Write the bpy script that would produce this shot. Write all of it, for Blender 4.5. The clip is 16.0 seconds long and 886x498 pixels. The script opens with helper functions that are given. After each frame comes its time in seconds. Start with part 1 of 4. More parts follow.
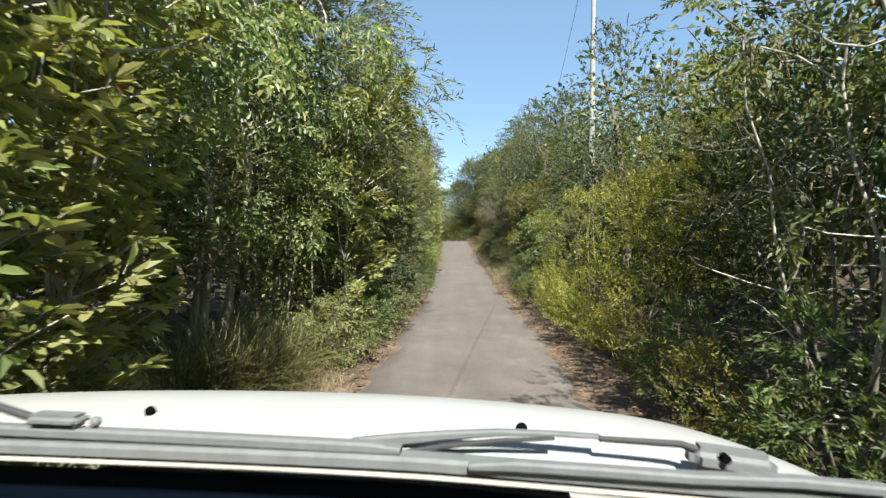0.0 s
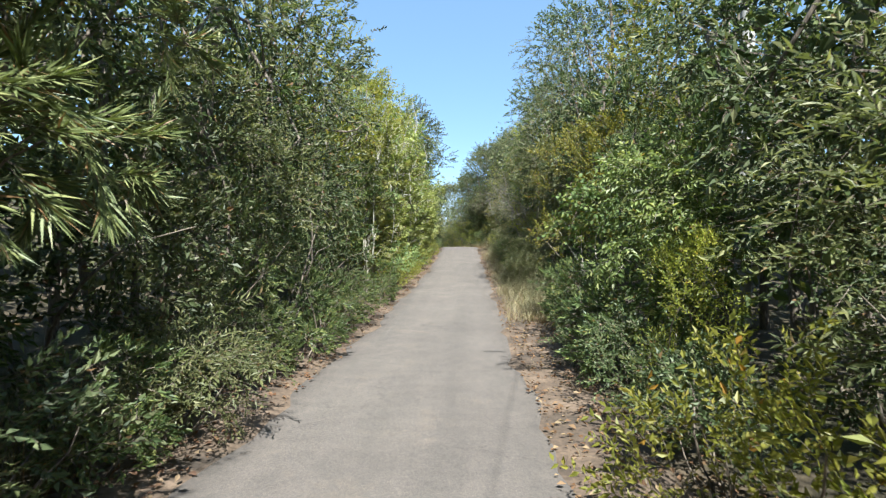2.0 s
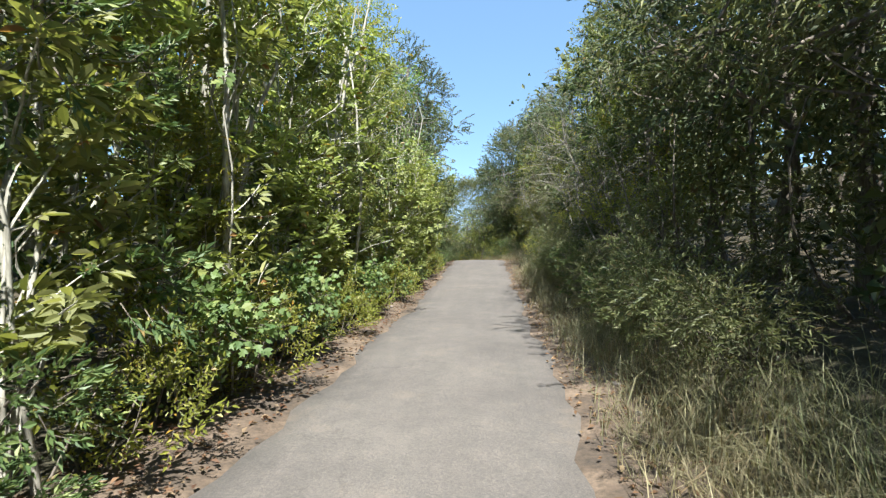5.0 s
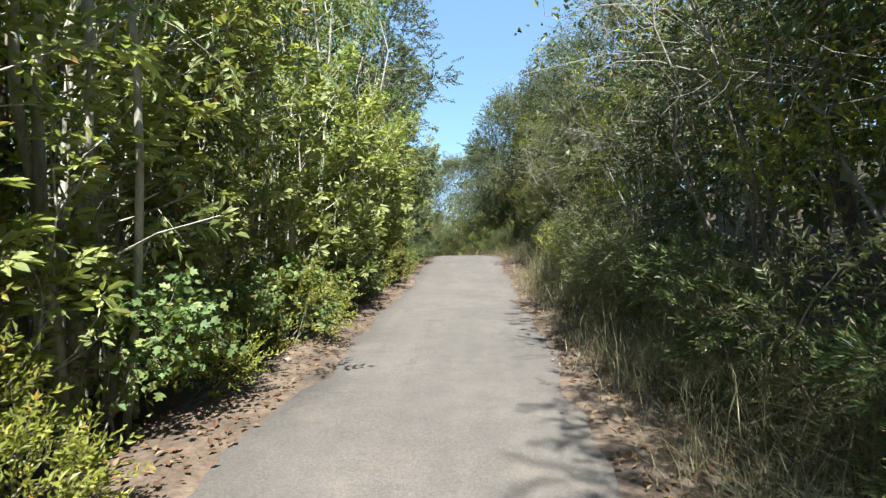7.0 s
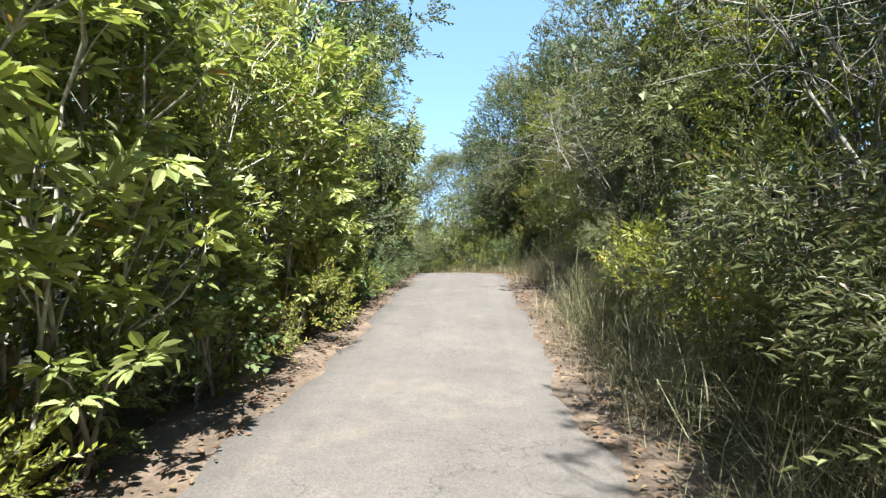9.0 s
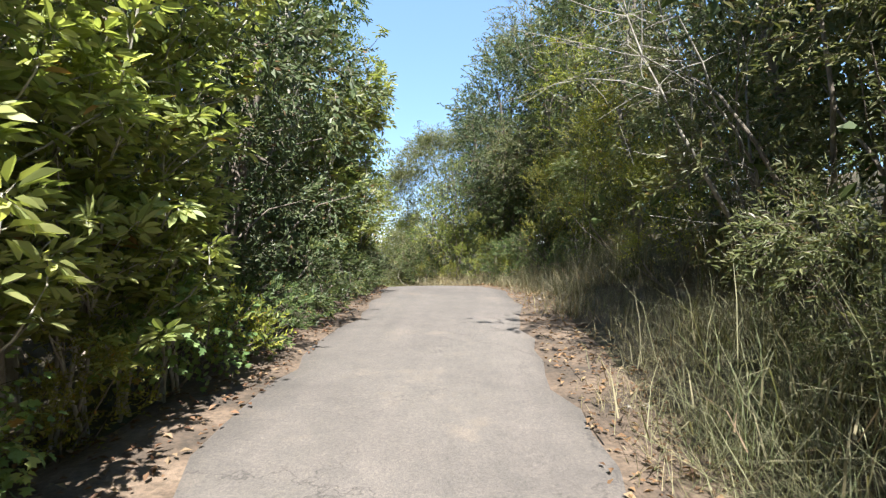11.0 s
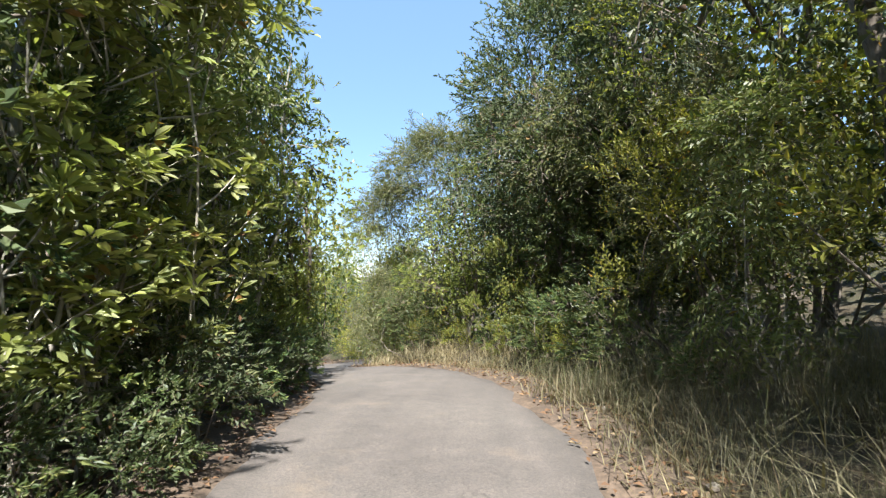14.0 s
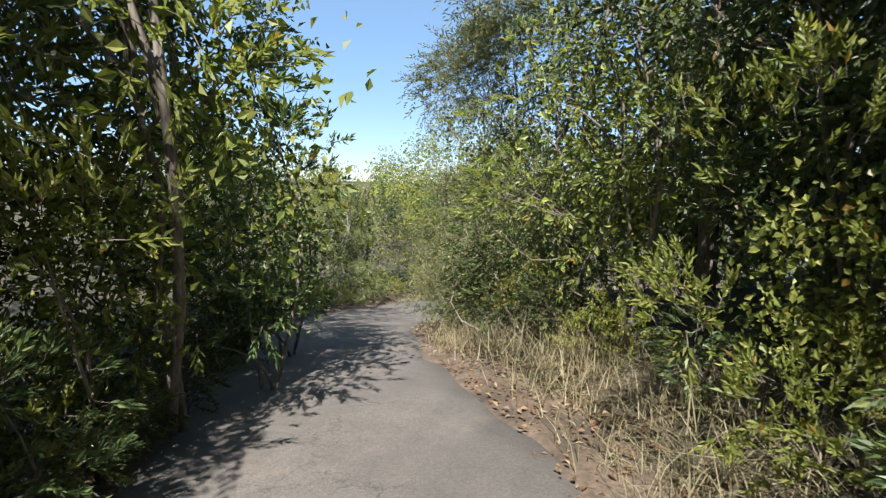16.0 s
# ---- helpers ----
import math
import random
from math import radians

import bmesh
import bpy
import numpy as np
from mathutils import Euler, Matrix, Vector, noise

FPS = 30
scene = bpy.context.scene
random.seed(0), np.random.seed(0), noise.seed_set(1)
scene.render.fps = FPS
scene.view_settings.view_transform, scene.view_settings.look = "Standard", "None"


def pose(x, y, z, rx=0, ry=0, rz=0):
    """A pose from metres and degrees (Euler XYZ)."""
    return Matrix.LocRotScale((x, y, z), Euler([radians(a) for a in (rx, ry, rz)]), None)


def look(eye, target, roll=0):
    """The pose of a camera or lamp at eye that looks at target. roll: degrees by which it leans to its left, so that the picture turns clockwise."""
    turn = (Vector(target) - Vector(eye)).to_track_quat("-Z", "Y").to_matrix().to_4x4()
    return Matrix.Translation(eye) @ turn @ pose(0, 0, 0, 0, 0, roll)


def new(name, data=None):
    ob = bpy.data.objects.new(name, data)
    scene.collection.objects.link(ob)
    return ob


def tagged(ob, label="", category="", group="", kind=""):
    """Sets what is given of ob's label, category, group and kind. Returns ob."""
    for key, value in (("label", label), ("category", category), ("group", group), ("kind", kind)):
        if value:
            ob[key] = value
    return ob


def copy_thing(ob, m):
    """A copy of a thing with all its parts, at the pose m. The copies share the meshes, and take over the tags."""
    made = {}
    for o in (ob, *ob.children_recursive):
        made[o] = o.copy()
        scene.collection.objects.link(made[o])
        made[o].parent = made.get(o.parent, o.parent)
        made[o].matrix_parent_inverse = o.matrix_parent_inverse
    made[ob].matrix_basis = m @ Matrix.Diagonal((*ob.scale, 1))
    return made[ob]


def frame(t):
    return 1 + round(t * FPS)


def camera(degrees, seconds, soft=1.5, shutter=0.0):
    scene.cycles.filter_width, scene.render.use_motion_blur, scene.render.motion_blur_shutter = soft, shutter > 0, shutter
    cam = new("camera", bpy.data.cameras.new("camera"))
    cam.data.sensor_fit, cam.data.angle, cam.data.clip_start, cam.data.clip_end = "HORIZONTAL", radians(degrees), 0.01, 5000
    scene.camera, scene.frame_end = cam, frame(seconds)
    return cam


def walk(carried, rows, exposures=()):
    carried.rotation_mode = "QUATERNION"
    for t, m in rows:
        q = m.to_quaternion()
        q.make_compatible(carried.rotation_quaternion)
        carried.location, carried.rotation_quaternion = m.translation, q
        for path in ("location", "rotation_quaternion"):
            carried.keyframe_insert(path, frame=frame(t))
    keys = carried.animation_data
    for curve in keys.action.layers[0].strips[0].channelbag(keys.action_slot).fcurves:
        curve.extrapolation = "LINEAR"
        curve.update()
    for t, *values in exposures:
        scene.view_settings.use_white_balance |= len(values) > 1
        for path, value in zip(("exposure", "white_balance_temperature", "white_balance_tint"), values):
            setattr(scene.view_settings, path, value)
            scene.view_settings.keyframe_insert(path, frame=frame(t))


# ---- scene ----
cam = camera(79.1, 16.0, soft=1.3, shutter=0.06)
walk(cam, [
    (0.0, pose(0.101, 0.038, 2.978, 87.00, 0.00, -0.00)),
    (0.5, pose(0.472, 3.342, 2.681, 88.28, -0.24, 0.17)),
    (1.0, pose(0.812, 6.561, 2.461, 88.32, -0.42, 0.97)),
    (1.5, pose(1.183, 9.473, 2.328, 86.81, -0.26, 1.39)),
    (2.0, pose(1.384, 12.127, 2.182, 88.05, -0.03, 1.99)),
    (2.5, pose(1.473, 14.565, 2.023, 89.45, 0.90, 2.18)),
    (3.0, pose(1.582, 17.016, 1.852, 90.51, 1.23, 2.35)),
    (3.5, pose(1.632, 19.195, 1.849, 88.48, 1.51, 3.90)),
    (6.0, pose(1.514, 27.298, 1.785, 90.00, -0.40, 4.42)),
    (6.5, pose(1.504, 28.957, 1.774, 87.36, -1.99, 3.80)),
    (7.0, pose(1.485, 30.540, 1.803, 88.55, -0.19, 3.12)),
    (7.5, pose(1.434, 32.193, 1.812, 87.81, -0.53, 3.58)),
    (8.0, pose(1.446, 33.770, 1.811, 86.90, -0.54, 4.16)),
    (8.5, pose(1.444, 35.205, 1.813, 84.23, -0.77, 4.78)),
    (9.0, pose(1.529, 36.416, 1.840, 89.59, -0.31, 2.84)),
    (11.5, pose(1.641, 42.884, 2.001, 89.30, -0.41, 2.30)),
    (12.0, pose(1.659, 43.823, 2.032, 90.05, -0.36, 2.92)),
    (12.5, pose(1.698, 44.890, 2.070, 91.72, -0.05, 3.21)),
    (13.0, pose(1.743, 46.085, 2.131, 92.83, -0.23, 3.44)),
    (13.5, pose(1.765, 47.478, 2.219, 93.41, -0.02, 3.87)),
    (14.0, pose(1.766, 49.059, 2.333, 92.75, 0.23, 4.46)),
    (14.5, pose(1.831, 50.778, 2.438, 92.33, -0.39, 5.70)),
    (15.0, pose(1.853, 52.517, 2.518, 91.46, -0.27, 8.12)),
    (15.5, pose(1.699, 54.468, 2.461, 85.56, -2.21, 11.52)),
    (16.0, pose(1.281, 56.275, 2.309, 82.82, -1.17, 18.83)),
], exposures=[(t, e, 6350 if t < 0.8 else 5900 if t < 10 else 6050, 6 if t < 10 else 10) for t, e in ((0.0, 1.55), (0.5, 1.75), (1.0, 1.85), (1.5, 1.85), (2.0, 1.77), (2.5, 1.66), (3.0, 1.64), (3.5, 1.68), (6.5, 1.8), (8.0, 1.9), (8.5, 1.95), (8.9, 2.15), (9.2, 2.2), (11.5, 1.95), (12.5, 1.85), (13.5, 1.9), (14.5, 2.0), (15.5, 1.7), (16.0, 1.5))])

# ---- sky and sun ----
SUN_AZ, SUN_EL = radians(169), radians(51)      # clockwise from +y: behind and to the right
world = bpy.data.worlds.new("sky")
scene.world = world
world.use_nodes = True
wn = world.node_tree
sky = wn.nodes.new("ShaderNodeTexSky")
sky.sky_type, sky.sun_disc = "NISHITA", False
sky.sun_elevation, sky.sun_rotation, sky.altitude = SUN_EL, SUN_AZ, 1200
sky.air_density, sky.dust_density, sky.ozone_density = 1.0, 0.02, 2.6
haze = wn.nodes.new("ShaderNodeMix")               # thin even haze over the clear sky
haze.data_type = "RGBA"
haze.inputs[0].default_value, haze.inputs[7].default_value = 0.58, (1.45, 2.3, 3.3, 1)
wn.links.new(sky.outputs[0], haze.inputs[6])
wn.links.new(haze.outputs[2], wn.nodes["Background"].inputs[0])
wn.nodes["Background"].inputs[1].default_value = 0.08
sun = new("sun", bpy.data.lights.new("sun", "SUN"))
sun.data.energy, sun.data.angle, sun.data.color = 5.0, radians(0.53), (1.0, 0.95, 0.85)
to_sun = Vector((math.sin(SUN_AZ) * math.cos(SUN_EL), math.cos(SUN_AZ) * math.cos(SUN_EL), math.sin(SUN_EL)))
sun.matrix_world = look(to_sun * 60, (0, 0, 0))


# ---- materials ----
def material(name):
    m = bpy.data.materials.new(name)
    m.use_nodes = True
    nt = m.node_tree
    return m, nt, nt.nodes["Principled BSDF"], nt.nodes["Material Output"]


def node(nt, kind, **values):
    n = nt.nodes.new(kind)
    for key, value in values.items():
        n.inputs[key].default_value = value
    return n


def ramp(nt, source, stops):
    n = nt.nodes.new("ShaderNodeValToRGB")
    el = n.color_ramp.elements
    while len(el) < len(stops):
        el.new(0.5)
    for e, (at, colour) in zip(el, stops):
        e.position, e.color = at, (*colour, 1)
    nt.links.new(source, n.inputs[0])
    return n.outputs[0]


def tex(nt, scale, detail=4.0, rough=0.6, space="Object"):
    co = nt.nodes.new("ShaderNodeTexCoord")
    n = node(nt, "ShaderNodeTexNoise", Scale=scale, Detail=detail, Roughness=rough)
    nt.links.new(co.outputs[space], n.inputs["Vector"])
    return n


def blend(nt, a, b, f, how="MIX"):
    n = nt.nodes.new("ShaderNodeMix")
    n.data_type, n.blend_type = "RGBA", how
    for s, v in ((n.inputs[0], f), (n.inputs[6], a), (n.inputs[7], b)):
        if isinstance(v, bpy.types.NodeSocket):
            nt.links.new(v, s)
        elif isinstance(v, tuple):
            s.default_value = (*v, 1)
        else:
            s.default_value = v
    return n.outputs[2]


def bump(nt, height, strength, distance, bsdf):
    n = node(nt, "ShaderNodeBump", Strength=strength, Distance=distance)
    nt.links.new(height, n.inputs["Height"])
    nt.links.new(n.outputs[0], bsdf.inputs["Normal"])


def leaf_material(name, dark, mid, light, dry, rough=0.42, through_light=0.32, dry_share=0.012, vivid=0.94):
    """Leaves: each blade takes its own tone, each plant its own shade, old blades are dry."""
    m, nt, bsdf, out = material(name)
    geo = nt.nodes.new("ShaderNodeNewGeometry")
    info = nt.nodes.new("ShaderNodeObjectInfo")
    tone = ramp(nt, geo.outputs["Random Per Island"],
                [(0.0, dry), (dry_share, dry), (dry_share + 0.01, dark), (0.5, mid), (0.72, mid), (0.95, light)])
    hsv = nt.nodes.new("ShaderNodeHueSaturation")
    for key, lo, hi in (("Hue", 0.482, 0.508), ("Value", 0.82, 1.22)):
        mr = node(nt, "ShaderNodeMapRange")
        mr.inputs["To Min"].default_value, mr.inputs["To Max"].default_value = lo, hi
        nt.links.new(info.outputs["Random"], mr.inputs["Value"])
        nt.links.new(mr.outputs[0], hsv.inputs[key])
    hsv.inputs["Saturation"].default_value = vivid
    nt.links.new(tone, hsv.inputs["Color"])
    patch = tex(nt, 1.6, 2.0)
    shade = ramp(nt, patch.outputs["Fac"], [(0.3, (0.72, 0.76, 0.7)), (0.7, (1.12, 1.1, 1.0))])
    colour = blend(nt, hsv.outputs[0], shade, 1.0, "MULTIPLY")
    nt.links.new(colour, bsdf.inputs["Base Color"])
    bsdf.inputs["Roughness"].default_value = rough
    bsdf.inputs["Specular IOR Level"].default_value = 0.36
    tr = nt.nodes.new("ShaderNodeBsdfTranslucent")
    warm = blend(nt, colour, (1.45, 1.5, 0.72), 1.0, "MULTIPLY")
    nt.links.new(warm, tr.inputs["Color"])
    mix = nt.nodes.new("ShaderNodeMixShader")
    mix.inputs[0].default_value = through_light + 0.06
    nt.links.new(bsdf.outputs[0], mix.inputs[1])
    nt.links.new(tr.outputs[0], mix.inputs[2])
    nt.links.new(mix.outputs[0], out.inputs["Surface"])
    return m


LEAF = {
    "laurel": leaf_material("laurel_leaf", (0.048, 0.079, 0.028), (0.087, 0.123, 0.040), (0.209, 0.228, 0.076), (0.205, 0.125, 0.041), 0.46, 0.26),
    "ash": leaf_material("ash_leaf", (0.105, 0.143, 0.052), (0.180, 0.214, 0.084), (0.330, 0.335, 0.165), (0.247, 0.172, 0.051), 0.45, 0.36, vivid=1.0),
    "fan": leaf_material("fan_leaf", (0.155, 0.180, 0.066), (0.245, 0.262, 0.104), (0.378, 0.378, 0.168), (0.25, 0.15, 0.05), 0.5, 0.38, vivid=1.0),
    "maple": leaf_material("maple_leaf", (0.092, 0.138, 0.056), (0.150, 0.198, 0.082), (0.260, 0.275, 0.105), (0.20, 0.12, 0.04), 0.55, 0.36, vivid=1.06),
    "olive": leaf_material("olive_leaf", (0.085, 0.099, 0.043), (0.138, 0.151, 0.065), (0.253, 0.244, 0.126), (0.188, 0.133, 0.066), 0.45, 0.26, 0.03),
    "privet": leaf_material("privet_leaf", (0.135, 0.152, 0.036), (0.225, 0.232, 0.054), (0.360, 0.335, 0.095), (0.330, 0.210, 0.050), 0.45, 0.38, 0.015, vivid=1.06),
    "whorl": leaf_material("whorl_leaf", (0.122, 0.150, 0.044), (0.190, 0.212, 0.064), (0.310, 0.306, 0.110), (0.239, 0.156, 0.043), 0.42, 0.38, vivid=1.06),
    "oak": leaf_material("oak_leaf", (0.045, 0.068, 0.027), (0.077, 0.103, 0.043), (0.165, 0.177, 0.093), (0.171, 0.101, 0.049), 0.5, 0.22, 0.02),
    "pine": leaf_material("pine_needle", (0.095, 0.125, 0.046), (0.150, 0.178, 0.064), (0.250, 0.265, 0.110), (0.260, 0.150, 0.070), 0.5, 0.2, 0.06),
    "bramble": leaf_material("bramble_leaf", (0.102, 0.088, 0.050), (0.162, 0.138, 0.080), (0.245, 0.208, 0.125), (0.20, 0.135, 0.085), 0.65, 0.25, 0.15),
    "dead": leaf_material("dead_leaf", (0.096, 0.052, 0.026), (0.152, 0.084, 0.040), (0.240, 0.148, 0.072), (0.264, 0.192, 0.112), 0.75, 0.15, 0.2),
    "straw": leaf_material("straw_blade", (0.165, 0.132, 0.078), (0.250, 0.205, 0.128), (0.350, 0.300, 0.200), (0.120, 0.090, 0.050), 0.7, 0.25, 0.12),
    "dry": leaf_material("dry_stem", (0.108, 0.100, 0.060), (0.175, 0.160, 0.098), (0.280, 0.255, 0.165), (0.12, 0.13, 0.06), 0.7, 0.25, 0.2),
    "broom": leaf_material("broom_blade", (0.060, 0.070, 0.027), (0.103, 0.109, 0.043), (0.214, 0.187, 0.097), (0.282, 0.203, 0.099), 0.5, 0.25, 0.15),
}


def bark_material(name, dark, light, scale=9.0):
    m, nt, bsdf, out = material(name)
    co = nt.nodes.new("ShaderNodeTexCoord")
    mp = nt.nodes.new("ShaderNodeMapping")
    mp.inputs["Scale"].default_value = (1, 1, 0.25)
    nt.links.new(co.outputs["Object"], mp.inputs["Vector"])
    grain = node(nt, "ShaderNodeTexNoise", Scale=scale * 3, Detail=5.0, Roughness=0.65)
    nt.links.new(mp.outputs[0], grain.inputs["Vector"])
    nt.links.new(ramp(nt, grain.outputs["Fac"], [(0.35, dark), (0.62, light)]), bsdf.inputs["Base Color"])
    bsdf.inputs["Roughness"].default_value = 0.85
    bump(nt, grain.outputs["Fac"], 0.6, 0.01, bsdf)
    return m


BARK = bark_material("bark", (0.07, 0.055, 0.042), (0.20, 0.165, 0.13))
TWIG_BARK = bark_material("twig_bark", (0.11, 0.095, 0.078), (0.26, 0.235, 0.195))
PALE_BARK = bark_material("pale_bark", (0.20, 0.18, 0.145), (0.42, 0.39, 0.32))


def ground_material(name, stops, fine, scale_a=0.9, scale_b=14.0, relief=0.03):
    m, nt, bsdf, out = material(name)
    big, small, grit = tex(nt, scale_a, 3.0), tex(nt, scale_b, 5.0, 0.7), tex(nt, 70.0, 3.0, 0.7)
    base = ramp(nt, big.outputs["Fac"], stops)
    spots = ramp(nt, small.outputs["Fac"], [(0.38, (0.62, 0.58, 0.54)), (0.62, fine)])
    nt.links.new(blend(nt, base, spots, 0.85, "MULTIPLY"), bsdf.inputs["Base Color"])
    bsdf.inputs["Roughness"].default_value = 0.92
    h = blend(nt, small.outputs["Fac"], grit.outputs["Fac"], 0.45)
    bump(nt, h, 0.8, relief, bsdf)
    return m


SOIL = ground_material("woodland_soil", [(0.3, (0.034, 0.042, 0.015)), (0.5, (0.057, 0.046, 0.027)), (0.7, (0.087, 0.065, 0.042))], (1.25, 1.2, 1.1))
VERGE = ground_material("sandy_verge", [(0.32, (0.055, 0.043, 0.032)), (0.5, (0.105, 0.077, 0.054)), (0.7, (0.175, 0.132, 0.095))], (1.25, 1.15, 1.1), 1.7, 22.0, 0.02)
STONE = ground_material("stone", [(0.3, (0.198, 0.167, 0.137)), (0.7, (0.342, 0.304, 0.258))], (1.2, 1.2, 1.2), 3.0, 20.0, 0.01)


def asphalt_material():
    m, nt, bsdf, out = material("worn_asphalt")
    patch, blot, grain = tex(nt, 0.55, 3.0), tex(nt, 4.5, 5.0, 0.65), tex(nt, 160.0, 2.0, 0.6)
    base = ramp(nt, patch.outputs["Fac"], [(0.30, (0.100, 0.087, 0.078)), (0.5, (0.118, 0.103, 0.092)), (0.72, (0.134, 0.118, 0.104))])
    co = nt.nodes.new("ShaderNodeTexCoord")
    mp = nt.nodes.new("ShaderNodeMapping")
    mp.inputs["Scale"].default_value = (1, 0.05, 1)
    nt.links.new(co.outputs["Object"], mp.inputs["Vector"])
    tracks = node(nt, "ShaderNodeTexNoise", Scale=2.2, Detail=4.0, Roughness=0.6)
    nt.links.new(mp.outputs[0], tracks.inputs["Vector"])
    base = blend(nt, base, ramp(nt, tracks.outputs["Fac"], [(0.36, (0.90, 0.90, 0.90)), (0.62, (1.06, 1.05, 1.05))]), 1.0, "MULTIPLY")
    mottled = blend(nt, base, ramp(nt, blot.outputs["Fac"], [(0.35, (0.88, 0.88, 0.88)), (0.66, (1.07, 1.05, 1.04))]), 1.0, "MULTIPLY")
    stones = ramp(nt, grain.outputs["Fac"], [(0.36, (0.62, 0.62, 0.62)), (0.52, (1.0, 1.0, 1.0)), (0.66, (1.4, 1.38, 1.33))])
    chips = tex(nt, 42.0, 3.0, 0.7)
    mottled = blend(nt, mottled, ramp(nt, chips.outputs["Fac"], [(0.34, (0.74, 0.74, 0.74)), (0.5, (1.0, 1.0, 1.0)), (0.68, (1.22, 1.20, 1.16))]), 0.85, "MULTIPLY")
    # fine cracks in places, and sand trodden in from the verges
    cells = node(nt, "ShaderNodeTexVoronoi", Scale=0.8)
    cells.feature = "DISTANCE_TO_EDGE"
    bent = nt.nodes.new("ShaderNodeVectorMath")
    bent.operation = "ADD"
    wob = tex(nt, 2.5, 4.0)
    nt.links.new(co.outputs["Object"], bent.inputs[0])
    nt.links.new(wob.outputs["Color"], bent.inputs[1])
    nt.links.new(bent.outputs[0], cells.inputs["Vector"])
    line = ramp(nt, cells.outputs["Distance"], [(0.0, (0.55, 0.55, 0.55)), (0.012, (1.0, 1.0, 1.0))])
    where = ramp(nt, tex(nt, 0.35, 2.0).outputs["Fac"], [(0.5, (0, 0, 0)), (0.62, (1, 1, 1))])
    mottled = blend(nt, mottled, blend(nt, (1.0, 1.0, 1.0), line, where), 1.0, "MULTIPLY")
    dust = ramp(nt, tex(nt, 1.1, 6.0, 0.7).outputs["Fac"], [(0.56, (0, 0, 0)), (0.74, (0.55, 0.55, 0.55))])
    mottled = blend(nt, mottled, (0.185, 0.142, 0.108), dust)
    nt.links.new(blend(nt, mottled, stones, 0.8, "MULTIPLY"), bsdf.inputs["Base Color"])
    bsdf.inputs["Roughness"].default_value = 0.86
    bump(nt, grain.outputs["Fac"], 0.5, 0.006, bsdf)
    return m


ASPHALT = asphalt_material()


def plain(name, colour, rough, metal=0.0, coat=0.0, wear=0.12, scale=14.0, gloss=0.5):
    m, nt, bsdf, out = material(name)
    n = tex(nt, scale, 5.0, 0.65)
    lo, hi = tuple(c * (1 - wear) for c in colour), tuple(min(1.0, c * (1 + wear)) for c in colour)
    nt.links.new(ramp(nt, n.outputs["Fac"], [(0.3, lo), (0.7, hi)]), bsdf.inputs["Base Color"])
    bsdf.inputs["Roughness"].default_value, bsdf.inputs["Metallic"].default_value = rough, metal
    bsdf.inputs["Coat Weight"].default_value = coat
    bsdf.inputs["Specular IOR Level"].default_value = gloss
    return m


PAINT = plain("white_car_paint", (0.30, 0.30, 0.293), 0.45, 0.0, 0.2, 0.04, 5.0)
GREY_PLASTIC = plain("weathered_grey_plastic", (0.115, 0.122, 0.126), 0.65, 0, 0, 0.15, 22.0)
# almost no colour or gloss: also paints the shaded gap at the dashboard
BLACK_PLASTIC_AND_SHADE = plain("black_plastic_and_shade", (0.003, 0.003, 0.0032), 0.9, gloss=0.02)
RUBBER = plain("black_rubber", (0.03, 0.031, 0.033), 0.75)
DASH = plain("blue_grey_dashboard", (0.034, 0.048, 0.072), 0.8, 0, 0, 0.12, 60.0, 0.1)
PALE_TRIM = plain("cream_seal", (0.42, 0.40, 0.34), 0.6)
STEEL = plain("dull_steel", (0.45, 0.46, 0.47), 0.4, 0.9)
MIRROR = plain("mirror_glass", (0.85, 0.87, 0.88), 0.03, 1.0, 0, 0.01)
CONCRETE = plain("pale_concrete", (0.30, 0.295, 0.275), 0.85, 0, 0, 0.12, 6.0)


# ---- the road's line ----
LINE = [(-1.3, -28), (-0.9, -16), (-0.35, -8), (0.1, 0), (0.55, 9), (0.82, 17), (0.98, 25), (1.08, 31), (1.17, 37), (1.18, 43), (1.22, 48), (1.24, 52),
        (1.12, 54.3), (0.60, 57.0), (-0.4, 59.3), (-1.6, 61.2), (-2.85, 63.4), (-3.9, 65.7), (-4.3, 68.2), (-3.8, 71.0), (-2.2, 74.0), (0.2, 77), (3.2, 80), (7, 83)]
# height of the road's surface against the line's running y
RISE = [(-28, 3.3), (-8, 2.05), (0, 1.48), (3.3, 1.18), (6.6, 0.96), (9.5, 0.82), (12.1, 0.68), (14.6, 0.53), (17, 0.38), (19.2, 0.33), (23, 0.29), (27.3, 0.28), (33, 0.31), (36.4, 0.34), (40, 0.41), (43.8, 0.52), (47.5, 0.72),
        (50.8, 0.90), (52.5, 0.95), (54.5, 0.92), (56.3, 0.80), (58.5, 0.57), (60.5, 0.28), (63, -0.15), (65.5, -0.62), (68, -1.05), (71, -1.45), (77, -2.0), (87, -2.6)]


def smooth(points, step=0.5):
    """A Catmull-Rom line through the points, in even steps."""
    p = np.array(points, float)
    out = []
    for i in range(1, len(p) - 2):
        a, b, c, d = p[i - 1], p[i], p[i + 1], p[i + 2]
        n = max(2, int(np.linalg.norm(c - b) / step))
        for t in np.arange(n) / n:
            out.append(0.5 * (2 * b + (c - a) * t + (2 * a - 5 * b + 4 * c - d) * t * t + (3 * b - a - 3 * c + d) * t ** 3))
    return np.array(out)


